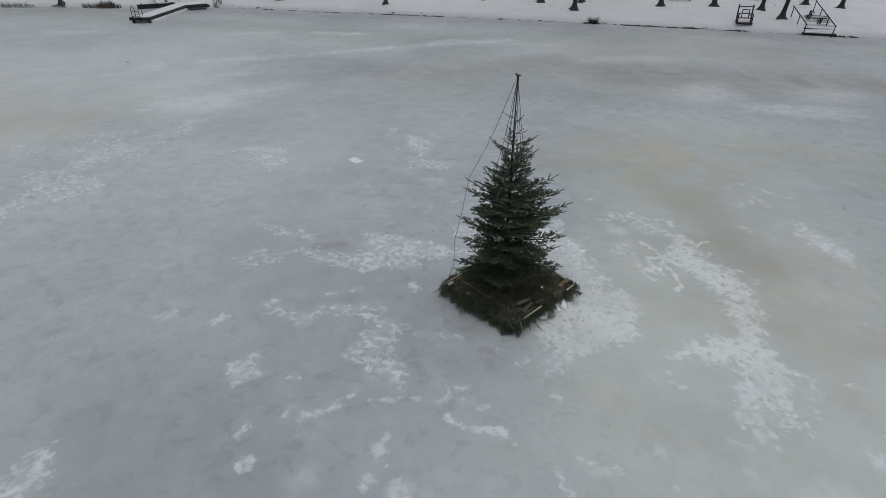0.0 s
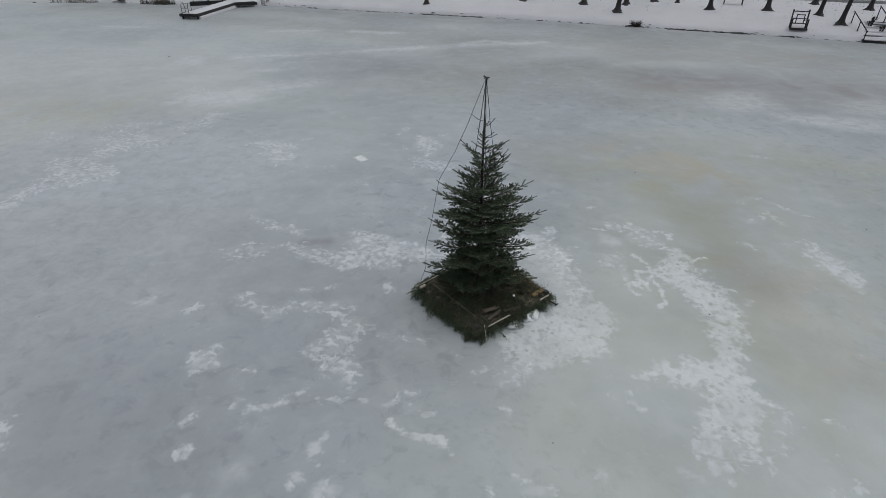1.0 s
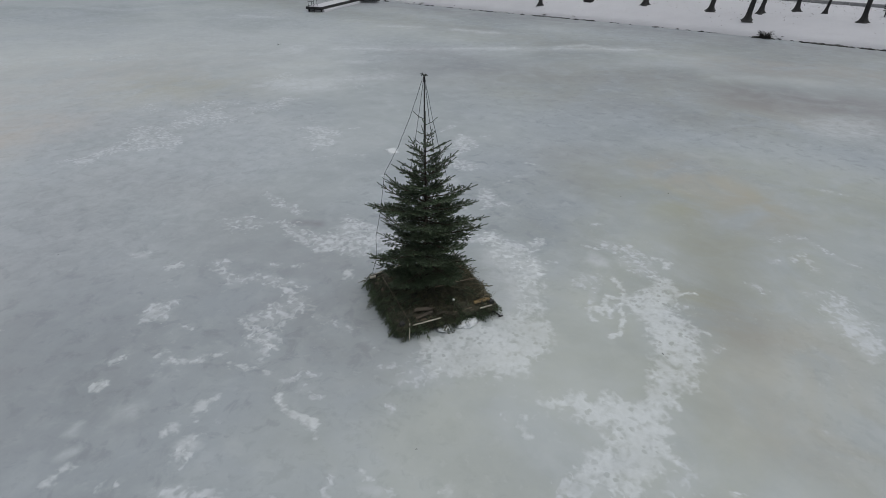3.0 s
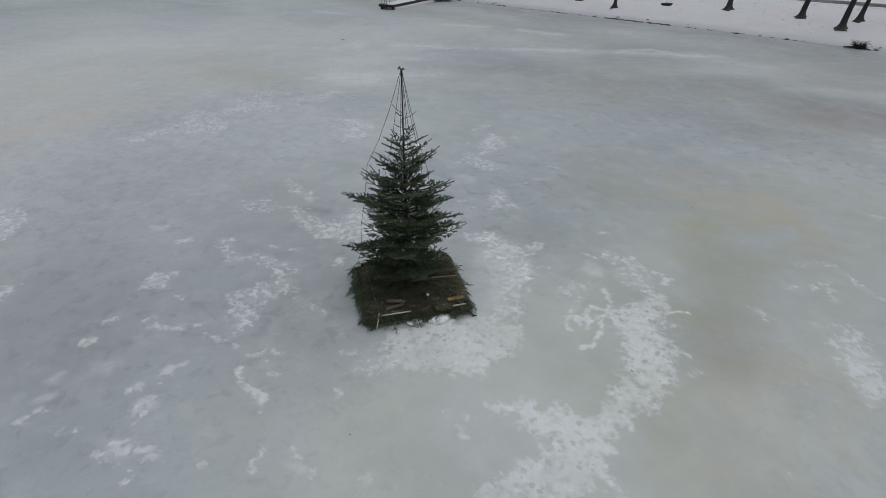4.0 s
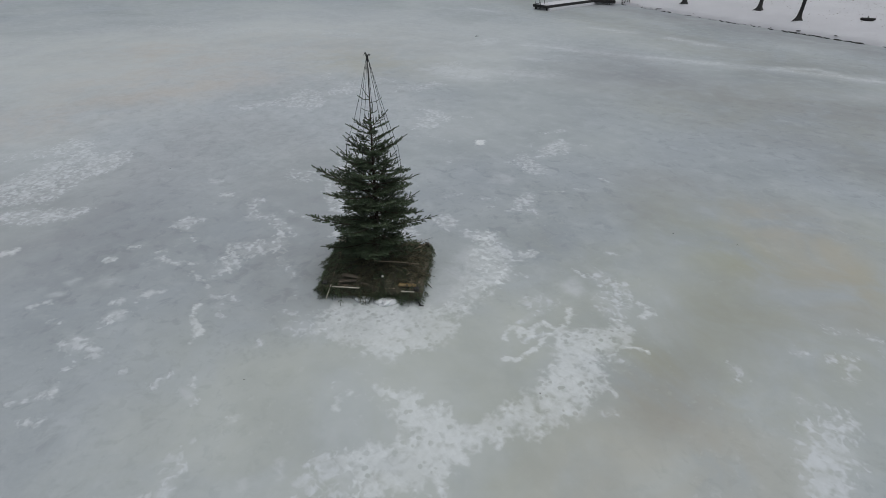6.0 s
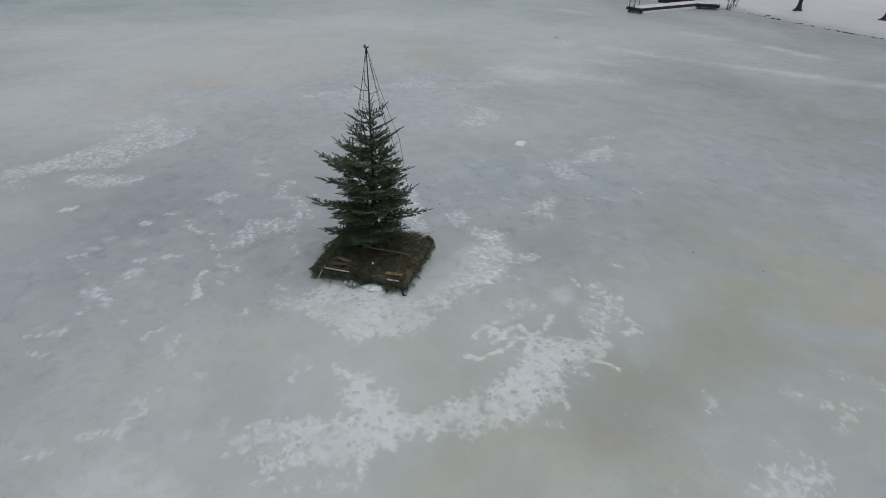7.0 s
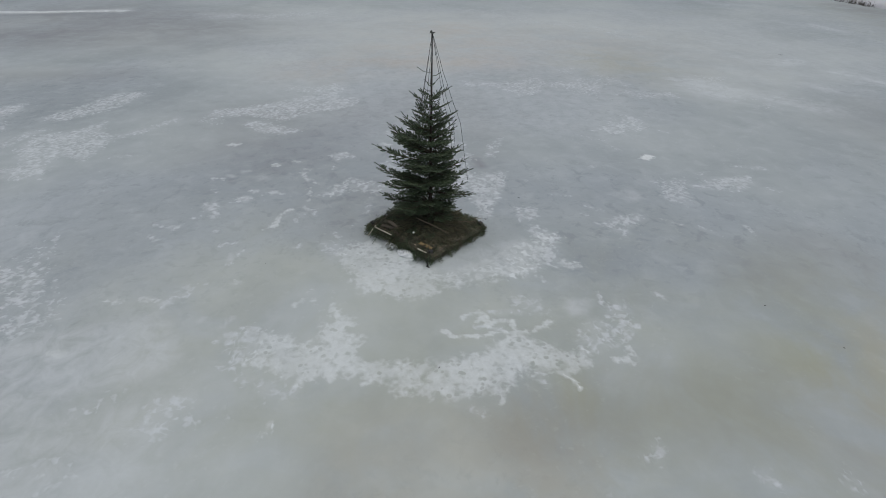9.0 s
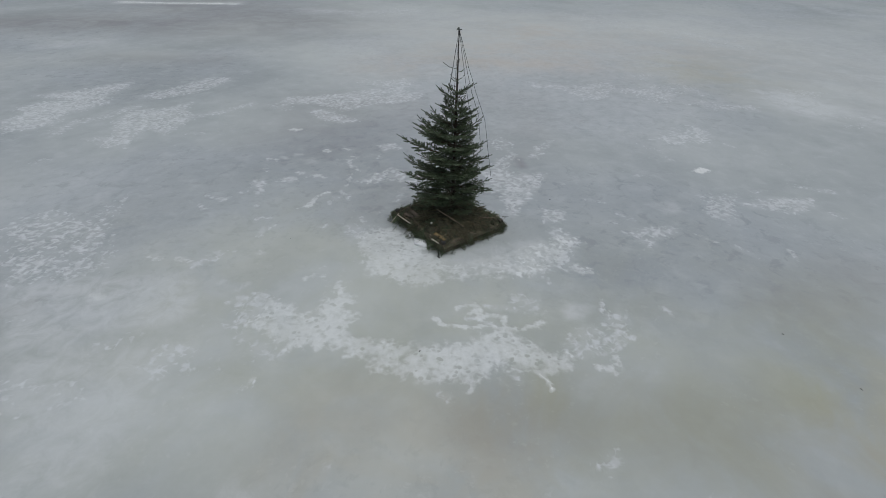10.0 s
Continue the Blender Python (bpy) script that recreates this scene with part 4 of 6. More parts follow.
mark("lace", 0.6, 0.2, (-8.16, 13.07), (-7.41, 12.89))
patch("lace", 0.5, 0.2, (-5.74, 13.16), (-5.31, 13.69), (-4.41, 13.46), (-4.10, 12.36), (-4.72, 11.87), (-5.15, 12.39))
mark("lace", 0.6, 0.25, (-10.38, 13.90), (-9.41, 14.41), (-8.85, 14.57))
patch("veil", 0.85, 0.5, (-10.26, 17.18), (-9.11, 18.18), (-7.95, 18.75), (-6.97, 17.38), (-7.47, 16.48), (-8.98, 16.24))
patch("veil", 0.9, 0.4, (-13.22, 22.78), (-13.32, 24.00), (-12.29, 23.71), (-11.47, 22.04), (-12.09, 21.52))
patch("veil", 0.5, 0.6, (-14.74, 19.13), (-14.29, 19.55), (-12.25, 16.77), (-12.40, 16.16))
mark("veil", 0.6, 0.4, (-17.64, 20.96), (-16.16, 22.00))
mark("veil", 0.7, 0.5, (-10.88, 24.01), (-7.17, 25.05), (-5.03, 26.07))
mark("veil", 0.7, 0.4, (-9.00, 21.29), (-8.24, 21.52))
mark("veil", 0.85, 0.3, (-1.07, 28.44), (0.02, 29.45), (1.76, 28.76), (3.06, 29.64))
mark("veil", 0.7, 0.3, (-7.55, 31.42), (-4.66, 31.05))
patch("veil", 0.65, 0.6, (7.89, 19.23), (8.90, 20.64), (10.28, 20.96), (10.41, 19.27), (9.64, 18.10), (8.30, 18.11))
patch("veil", 0.7, 0.5, (9.41, 18.23), (11.59, 18.18), (13.56, 17.55), (12.48, 16.43), (11.05, 16.54), (9.84, 17.33))
patch("veil", 0.6, 0.6, (12.43, 19.75), (14.31, 20.47), (15.03, 19.18), (13.12, 18.18), (12.22, 18.63))
mark("pale", 0.7, 0.8, (6.08, 24.68), (9.05, 25.32))
mark("algae", 0.45, 1.8, (3.59, 13.13), (6.16, 13.77), (9.03, 13.45), (10.71, 12.44))
mark("algae", 0.35, 1.2, (5.84, 7.93), (5.96, 6.50), (5.54, 4.89))
mark("rust", 0.3, 1, (5.95, 7.75), (6.13, 6.51))
mark("rust", 0.4, 1.6, (7.38, 21.44), (12.05, 21.49), (16.00, 20.80))
mark("rust", 0.3, 1.5, (-13.44, 15.27), (-12.30, 15.87))
mark("dark", 0.5, 1.6, (6.60, 27.06), (11.31, 27.16), (14.76, 25.96))
mark("dark", 0.4, 1.5, (8.85, 29.34), (14.16, 28.13), (20.29, 26.43))
mark("rust", 0.4, 1.6, (6.68, 27.72), (11.41, 27.54), (14.99, 26.53))
mark("dark", 0.4, 1.4, (5.86, 20.93), (9.64, 21.17), (12.38, 20.18))
mark("algae", 0.35, 2.5, (-0.03, 20.82), (2.01, 23.62), (4.80, 22.50), (6.59, 20.06))
mark("dark", 0.3, 2, (0.13, 26.70), (3.40, 25.94), (6.27, 24.62))
mark("dark", 0.35, 1.2, (0.48, 19.50), (3.81, 19.47), (6.21, 18.66))
mark("dark", 0.5, 1.2, (-7.74, 7.55), (-6.20, 5.67), (-5.04, 4.45))
mark("dark", 0.35, 0.8, (-6.22, 6.19), (-4.83, 5.14), (-4.23, 3.82))
mark("dark", 0.3, 1, (5.44, 9.96), (5.46, 11.11), (6.08, 11.77))
mark("algae", 0.4, 0.9, (5.93, 9.99), (5.67, 11.31), (5.13, 12.74))
patch("veil", 0.6, 0.2, (2.23, 6.97), (2.46, 7.47), (2.36, 8.34), (1.67, 8.95), (1.23, 8.66), (1.69, 7.93), (2.03, 7.28))
patch("veil", 0.4, 1.5, (-16.62, -1.26), (-20.59, 16.59), (-2.96, 13.48), (-3.84, 9.55), (-3.67, 6.02), (-9.36, 1.11))
patch("veil", 0.35, 2, (-27.82, -1.09), (-19.69, 17.09), (-11.38, 11.31), (-9.57, 5.35), (-12.01, 0.49))
# far ice towards -x made paler, the sky's sheen painted into its colour
mark("pale", 0.7, 2.5, (-18.97, -0.21), (-18.38, 4.70), (-17.69, 10.46))
mark("pale", 0.7, 3.5, (-26.00, -0.91), (-23.30, 9.01), (-19.24, 20.36))
mark("pale", 0.5, 1.5, (-12.35, 13.64), (-10.17, 20.75))
mark("pale", 0.6, 2.5, (-13.00, -0.08), (-14.74, 5.49), (-16.32, 13.05))
mark("pale", 0.5, 4, (-18.15, -5.02), (-21.33, 4.83), (-24.31, 17.53))
mark("pale", 0.5, 1.5, (-8.78, -10.82), (-10.63, -6.41))
mark("pale", 0.5, 2, (-21.01, 9.42), (-17.71, 13.26), (-14.53, 16.43))
mark("algae", 0.6, 0.9, (5.16, 9.52), (5.36, 11.06), (5.73, 12.55))
mark("algae", 0.5, 0.8, (5.50, 8.91), (6.23, 9.19), (6.41, 10.58))
mark("dark", 0.35, 0.5, (5.54, 7.93), (5.16, 9.52))
mark("algae", 0.6, 0.9, (5.22, 8.84), (5.09, 10.47), (5.37, 11.88))
mark("dark", 0.3, 0.6, (4.92, 9.21), (5.00, 9.85))
mark("dark", 0.3, 0.8, (2.38, 12.54), (2.79, 13.64))
mark("dark", 0.9, 0.16, (-2.43, 8.31), (-1.98, 8.40))
mark("dark", 0.6, 0.13, (4.31, 1.16), (4.11, 1.26))

lift = np.clip(COVER["snow"] - 0.25, 0, 1) * (0.006 + 0.012 * fbm(GX * 6, GY * 6, 41)) + 0.006 * np.clip(COVER["lace"] - 0.3, 0, 1) * fbm(GX * 9, GY * 9, 57)
ice = sheet("ice", IX, IY, lift, ICE)
for key, field in COVER.items():
    layer = ice.data.attributes.new(key, "FLOAT", "POINT")
    layer.data.foreach_set("value", field.ravel().astype(np.float32))
tagged(ice, "grey frozen pond ice with thin patches of old snow", "ice", kind="structure")


# ---- the snowy bank ----
def shore(x):
    """The shoreline's y at x."""
    return np.interp(x, (-70, -44, -32, -24, -17.2, -9.3, 1.5, 8.7, 16.6, 21.3, 26, 40, 60), (20, 37, 40.2, 40.8, 41.4, 39.5, 37.5, 35.6, 33.4, 31.8, 30.6, 24, 5))


def bank_height(x, y):
    d = y - shore(x) + 0.35 * (fbm(x * 0.9, y * 0.9, 77) - 0.47)
    up = np.clip(d, 0, None)
    return np.where(d < -0.25, -0.35, np.clip((d + 0.25) / 0.4, 0, 1) * 0.47 - 0.35 + 0.68 * (1 - np.exp(-up / 1.9)) + 0.03 * np.minimum(up, 40)
                    + 0.07 * (fbm(x * 0.7, y * 0.7, 5) - 0.47) * np.clip(up, 0, 1))


BX = spaced((-600, -100, 50), (-100, -44, 4), (-44, 30, 0.2), (30, 100, 4), (100, 600, 50))
BY = spaced((-600, -100, 50), (-100, 28, 8), (28, 50, 0.2), (50, 100, 4), (100, 700, 50))
gx, gy = np.meshgrid(BX, BY)
gz = bank_height(gx, gy)
rim = np.maximum(np.abs(gx + 10) - 72, -70 - gy)
gz = np.where((gz < 0) & (rim > 0), 0.6 * np.clip(rim / 6, 0, 1) - 0.02, gz)
ground = tagged(sheet("ground", BX, BY, gz, SNOW), "snow-covered bank sloping down to the pond", "snow", kind="structure")


def on_bank(x, y):
    return float(bank_height(np.array([x]), np.array([y]))[0])


# ---- spruce boughs ----
def shoot(r, a, b, stems, needles, thick, density, length=0.0195, width=0.0056):
    """A needled twig from a to b: a thin stem and needles all round it, leaning forward."""
    a, b = Vector(a), Vector(b)
    way = b - a
    long = way.length
    if long < 0.01:
        return
    way.normalize()
    tube([a, b], [thick, thick * 0.55], 4, *stems)
    side = way.orthogonal().normalized()
    up = way.cross(side)
    verts, faces = needles
    for k in range(int(long * density) + 2):
        t = r.random()
        p = a + way * (long * t)
        ang = r.uniform(0, 2 * math.pi)
        out = side * math.cos(ang) + up * math.sin(ang)
        lean = r.uniform(0.55, 1.0)
        tip = p + (out + way * lean).normalized() * length * r.uniform(0.75, 1.15)
        across = way.cross(out) * width * 0.5
        n = len(verts)
        verts.extend((p - across, p + across, tip))
        faces.append((n, n + 1, n + 2))


def bough_lists(r, long, rise, curl, density=620, spacing=0.055, spread=0.62, droop=0.0, length=0.0175):
    """A spruce bough along +x: stem, side shoots on both sides, and their own small shoots."""
    stems, needles = ([], []), ([], [])
    steps = 8
    axis = []
    for i in range(steps + 1):
        t = i / steps
        axis.append(Vector((long * t, 0.04 * long * math.sin(3 * t + r.random() * 0.3), long * (rise * t + curl * t * t) - droop * long * math.sin(math.pi * t))))

    def at(t):
        f = min(max(t, 0), 0.9999) * steps
        i = int(f)
        return axis[i].lerp(axis[i + 1], f - i)

    tube(axis, [0.0035 + 0.011 * long * (1 - i / steps) for i in range(steps + 1)], 5, *stems)
    for i in range(3, steps):
        shoot(r, axis[i], axis[i + 1], stems, needles, 0.003, density, length)
    shoot(r, axis[-1], axis[-1] + (axis[-1] - axis[-2]).normalized() * 0.07, stems, needles, 0.0025, density, length)
    n = max(4, int(long * 0.86 / spacing))
    for k in range(n):
        t = 0.16 + 0.82 * (k + r.random() * 0.5) / n
        root = at(t)
        way = (at(t + 0.06) - at(t - 0.06)).normalized()
        for sign in (-1, 1):
            size = spread * long * (1.02 - t) * r.uniform(0.65, 1.1) * (0.45 + 0.55 * min(1, t * 4)) + 0.05
            angle = sign * r.uniform(0.7, 1.0)
            go = Vector((way.x * math.cos(angle) - math.sin(angle) * 0.0, math.sin(angle), way.z * 0.9 + r.uniform(-0.16, 0.14))).normalized()
            end = root + go * size + Vector((0.12 * size, 0, 0.10 * size * (rise + curl)))
            mid = root.lerp(end, 0.5) + Vector((0, 0, -0.03 * size))
            shoot(r, root, mid, stems, needles, 0.0028, density, length)
            shoot(r, mid, end, stems, needles, 0.0022, density, length)
            if size > 0.12:
                m = int(size / 0.08)
                for q in range(m):
                    s = 0.3 + 0.62 * (q + r.random() * 0.6) / m
                    p = root.lerp(mid, s * 2) if s < 0.5 else mid.lerp(end, s * 2 - 1)
                    for sg in (-1, 1):
                        ln = min(0.11, size * 0.45 * (1.05 - s)) * r.uniform(0.7, 1.15) + 0.02
                        g = Matrix.Rotation(sg * r.uniform(0.6, 0.95), 3, "Z") @ go
                        g.z += r.uniform(-0.22, 0.22)
                        shoot(r, p, p + g.normalized() * ln, stems, needles, 0.002, density, length)
    return stems, needles


TREE_AT = Vector((0.89, 7.08, 0.0))


def crown_radius(z):
    return float(np.interp(z, (0.45, 0.7, 1.0, 1.3, 1.55, 1.75, 1.95, 2.15, 2.35, 2.6, 2.85, 2.95), (0.72, 0.80, 0.85, 0.82, 0.74, 0.62, 0.46, 0.37, 0.30, 0.17, 0.20, 0.05)))


def spruce():
    tree = thing("spruce_tree", Matrix.Translation(TREE_AT), "young dark green spruce standing upright in a raft on the ice", "tree")
    verts, faces = tube([(0.01, -0.01, 0.12), (0.008, 0, 0.8), (0, 0, 1.6), (-0.005, 0, 2.3), (0, 0.004, 2.95)], [0.042, 0.034, 0.021, 0.010, 0.004], 8)
    mesh_object("trunk", verts, faces, BARK, tree, smooth=True)
    r = random.Random(11)
    stems, needles = ([], []), ([], [])
    shoot(r, (0, 0, 2.1), (0, 0.003, 2.93), stems, needles, 0.004, 380, 0.013)
    mesh_object("leader_needles", *needles, NEEDLE, tree)
    levels = [2.80, 2.66, 2.57, 2.43, 2.30, 2.15, 2.00, 1.85, 1.70, 1.55, 1.40, 1.25, 1.10, 0.96, 0.82, 0.68, 0.55]
    turn = 0.3
    for z in levels:
        full = z < 2.05
        count = 3 if z > 2.7 else (3 if z > 2.5 else (4 if z > 2.1 else 6))
        turn += 0.8
        for k in range(count):
            a = turn + 2 * math.pi * (k + r.uniform(-0.2, 0.2)) / count
            reach = crown_radius(z) * r.uniform(0.66, 1.18)
            reach *= 1 - (0.26 * max(0.0, math.sin(a)) - 0.07 * max(0.0, -math.sin(a)) + 0.06 * max(0.0, math.cos(a)) + 0.10 * max(0.0, -math.cos(a))) * (z < 2.2)
            up = float(np.interp(z, (0.5, 1.0, 1.6, 2.2, 2.8), (-0.20, -0.06, 0.12, 0.34, 0.45)))
            curl = float(np.interp(z, (0.5, 1.6, 2.2, 2.8), (0.30, 0.26, 0.16, 0.10)))
            root = z + r.uniform(-0.075, 0.075) - reach * 0.10
            up += r.uniform(-0.09, 0.13) * (z < 2.3)
            if z > 2.5:
                stems, needles = ([], []), ([], [])
                reach *= 1.15 if z > 2.7 else 0.85
                mid = Vector((reach * 0.55, 0, reach * 0.14))
                tip = Vector((reach, 0, reach * 0.46))
                shoot(r, (0, 0, 0), mid, stems, needles, 0.004, 1300, 0.012)
                shoot(r, mid, tip, stems, needles, 0.003, 1300, 0.012)
            elif not full:
                stems, needles = bough_lists(r, reach, up, curl, density=1050, spacing=0.16, spread=0.30, length=0.0195)
            else:
                stems, needles = bough_lists(r, reach, up, curl, density=1050, spacing=0.098, spread=0.54, length=0.0205)
            spin = Matrix.Rotation(a, 4, "Z")
            branch = mesh_object("branch", *stems, TWIG, tree)
            branch.matrix_basis = Matrix.Translation((0, 0, root)) @ spin
            mesh_object("needles", *needles, NEEDLE, branch)
    # shorter branches between the whorls
    for z in (2.22, 2.07, 1.92, 1.77, 1.62, 1.47, 1.32, 1.17, 1.03, 0.89, 0.75, 0.62):
        turn += 1.1
        for k in range(3):
            a = turn + 2 * math.pi * (k + r.uniform(-0.25, 0.25)) / 3
            reach = crown_radius(z) * r.uniform(0.45, 0.72)
            stems, needles = bough_lists(r, reach, r.uniform(0.05, 0.40), 0.2, density=950, spacing=0.10, spread=0.6, length=0.0205)
            branch = mesh_object("branch", *stems, TWIG, tree)
            branch.matrix_basis = Matrix.Translation((0, 0, z + r.uniform(-0.05, 0.05) - reach * 0.2)) @ Matrix.Rotation(a, 4, "Z")
            mesh_object("needles", *needles, NEEDLE, branch)
    # the longer limbs that break the outline: height of the tip, reach, bearing
    for z, reach, bearing in ((1.82, 0.84, -128), (1.00, 0.90, 52), (0.95, 0.70, -128), (1.69, 0.62, 52), (2.28, 0.46, 52), (2.05, 0.56, -128),
                              (1.55, 0.88, 2), (1.90, 0.60, 180), (1.30, 0.84, 20), (1.18, 0.76, -93), (1.78, 0.66, -93)):
        up = float(np.interp(z, (0.8, 1.6, 2.2), (-0.02, 0.10, 0.34)))
        stems, needles = bough_lists(r, reach, up, 0.22, density=950, spacing=0.11 if z < 2 else 0.14, spread=0.42 if z < 2 else 0.30, length=0.0205)
        branch = mesh_object("branch", *stems, TWIG, tree)
        branch.matrix_basis = Matrix.Translation((0, 0, z - reach * (up + 0.22))) @ Matrix.Rotation(math.radians(bearing + r.uniform(-6, 6)), 4, "Z")
        mesh_object("needles", *needles, NEEDLE, branch)
    return tree


spruce()


def top_pole():
    """The thin pole lashed to the spruce that carries the light strings."""
    pole = thing("pole", Matrix.Translation(TREE_AT + Vector((-0.016, 0.014, 0))), "thin dark pole lashed to the spruce, rising above its tip", "pole")
    verts, faces = tube([(0, 0, 0.15), (0.0, 0, 1.6), (0, 0, 3.33)], [0.012, 0.010, 0.0075], 8)
    mesh_object("shaft", verts, faces, IRON, pole, smooth=True)
    bm = bmesh.new()
    bmesh.ops.create_cone(bm, cap_ends=True, segments=10, radius1=0.016, radius2=0.014, depth=0.07, matrix=Matrix.Translation((0, 0, 3.36)))
    bmesh.ops.bevel(bm, geom=[e for e in bm.edges if e.is_manifold], offset=0.005, segments=1, affect="EDGES")
    part("cap", bm, IRON, pole)
    r = random.Random(4)
    verts, faces = [], []
    for k in range(5):
        a = k * 1.26 + r.random()
        tube([(0, 0, 3.39), (0.028 * math.cos(a), 0.028 * math.sin(a), 3.41 + r.uniform(0, 0.03)), (0.045 * math.cos(a), 0.045 * math.sin(a), 3.40 + r.uniform(-0.01, 0.03))], [0.009, 0.009, 0.006], 5, verts, faces)
    mesh_object("knot", verts, faces, CABLE, pole, "dark knotted cable ends")
    for z in (0.9, 1.7, 2.4):
        bm = bmesh.new()
        bmesh.ops.create_cone(bm, segments=10, radius1=0.042 - 0.010 * z, radius2=0.042 - 0.010 * z, depth=0.03, matrix=Matrix.Translation((0.008, -0.007, z)))
        part("lashing", bm, CABLE, pole)


top_pole()


def light_string(angle, lean, wide, low, seed):
    """A cable with small bulbs from the pole's top over the branch tips down into the crown."""
    r = random.Random(seed)
    string = thing("light_string", Matrix.Translation(TREE_AT), "dark light string with tiny bulbs hung over the spruce", "light string", "strings from the pole")
    prof = [(0.02, 3.36), (0.19, 2.85), (0.36, 2.43), (0.57, 2.00), (0.67, 1.36), (0.73, 0.95), (0.77, 0.55), (0.82, 0.28)]
    pts = []
    for rad, z in prof:
        if z < low:
            break
        a = angle + lean * (1 - z / 3.4) + r.uniform(-0.02, 0.02)
        rr = rad * wide * r.uniform(0.97, 1.05)
        pts.append(Vector((-0.016 + rr * math.cos(a), 0.014 + rr * math.sin(a), z)))
    fine = []
    for a, b in zip(pts[:-1], pts[1:]):
        for q in range(4):
            p = a.lerp(b, q / 4)
            fine.append(p + Vector((r.uniform(-1, 1), r.uniform(-1, 1), 0)) * 0.003)
    fine.append(pts[-1])
    verts, faces = tube(fine, [0.0028] * len(fine), 5)
    mesh_object("cable", verts, faces, CABLE, string)
    bm = bmesh.new()
    for k in range(1, len(fine) - 1):
        bmesh.ops.create_icosphere(bm, subdivisions=1, radius=0.0075, matrix=Matrix.Translation(fine[k] + Vector((0, 0, -0.006))) @ Matrix.Diagonal((0.7, 0.7, 1.35, 1)))
    bulbs = part("bulbs", bm, CABLE, string, "tiny unlit bulbs")
    bulbs["kind"] = "stuff"


for k, (a, l, w, low) in enumerate(((3.25, 0.05, 1.04, 0.2), (1.60, 0.1, 0.85, 0.9), (1.95, 0.1, 0.70, 1.3), (0.95, -0.05, 0.62, 1.3), (-0.3, 0.1, 0.42, 1.9), (-1.3, 0.0, 0.42, 1.9), (4.1, 0.1, 0.5, 1.9))):
    light_string(a, l, w, low, 100 + k)


# ---- the raft ----
RAFT = pose(1.0, 7.01, 0, 0, 0, 44.0)
SX, SY = 0.80, 0.745


def mound(u, v):
    """Height of the heap of boughs over the raft, in the raft's own axes."""
    e = max(abs(u) / SX, abs(v) / SY)
    return 0.205 + 0.13 * max(0, 1 - e) ** 0.7


def build_raft():
    raft = thing("raft", RAFT, "low square wooden raft frozen into the ice, heaped with boughs", "raft")
    r = random.Random(8)
    lx, ly = 1.46, 1.36
    for k in range(9):
        v = -ly / 2 + ly * (k + 0.5) / 9
        part("plank", board((lx, ly / 9 - 0.012, 0.028), pose(r.uniform(-0.02, 0.02), v, 0.165 + r.uniform(-0.003, 0.003), 0, 0, r.uniform(-0.4, 0.4))), WOOD, raft)
    for u in (-0.55, 0.0, 0.55):
        part("beam", board((0.09, ly - 0.04, 0.10), pose(u, 0, 0.098)), DARKWOOD, raft)
    for v in (-ly / 2 - 0.014, ly / 2 + 0.014):
        for z in (0.055, 0.132):
            part("side_board", board((lx + 0.02, 0.024, 0.075), pose(0, v, z)), BROWN, raft)
    for u in (-lx / 2 - 0.026, lx / 2 + 0.026):
        for z in (0.055, 0.132):
            part("side_board", board((0.024, ly + 0.06, 0.075), pose(u, 0, z)), BROWN, raft)
    for u in (-lx / 2, lx / 2):
        for v in (-ly / 2, ly / 2):
            part("corner_post", board((0.07, 0.07, 0.22), pose(u * 0.97, v * 0.97, 0.11)), DARKWOOD, raft)
    # pale batten along one side, broken in two, and splintered boards above it
    part("batten", board((0.43, 0.018, 0.022), pose(-0.355, -0.742, 0.196, 4, 1, 1.5), rough=0.003, seed=2), PALE, raft, "pale split batten")
    part("batten", board((0.20, 0.020, 0.018), pose(0.585, -0.735, 0.190, 0, -2, 2), rough=0.003, seed=3), PALE, raft, "pale split batten")
    part("plywood_strip", board((0.26, 0.055, 0.012), pose(0.56, -0.62, 0.236, 14, 2, 2), rough=0.013, seed=4), AMBER, raft, "yellowed broken plywood strip")
    part("broken_board", board((0.27, 0.055, 0.016), pose(-0.32, -0.53, 0.258, 20, 4, -6), rough=0.016, seed=5), BROWN, raft, "brown splintered board")
    part("broken_board", board((0.27, 0.045, 0.014), pose(-0.36, -0.63, 0.240, 22, -4, 6), rough=0.012, seed=6), BROWN, raft, "brown splintered board")
    part("broken_board", board((0.16, 0.035, 0.012), pose(-0.10, -0.655, 0.226, 14, 2, -9), rough=0.011, seed=7), BROWN, raft, "brown splintered board")
    return raft


build_raft()


def loose_stick(a, b, thick, material, name, label):
    a, b = Vector(a), Vector(b)
    r = random.Random(int(a.x * 1000))
    pts = [a.lerp(b, t) + Vector((r.uniform(-1, 1), r.uniform(-1, 1), r.uniform(-1, 1))) * thick * 0.5 for t in (0, 0.25, 0.5, 0.75, 1)]
    verts, faces = tube(pts, [thick, thick * 0.95, thick * 0.9, thick * 0.8, thick * 0.65], 7)
    return tagged(mesh_object(name, verts, faces, material, smooth=True), label, "stick")


loose_stick((-0.02, 6.90, 0.235), (0.42, 7.22, 0.36), 0.0065, PALE, "peeled_stick", "pale peeled stick lying on the heaped boughs")
loose_stick((1.14, 6.82, 0.385), (1.62, 7.36, 0.33), 0.009, WOOD, "stick", "thin bare stick lying across the raft's boughs")
loose_stick((1.045, 6.10, 0.20), (1.10, 5.945, 0.01), 0.008, PALE, "stick", "pale bare stick leaning on the raft's corner")
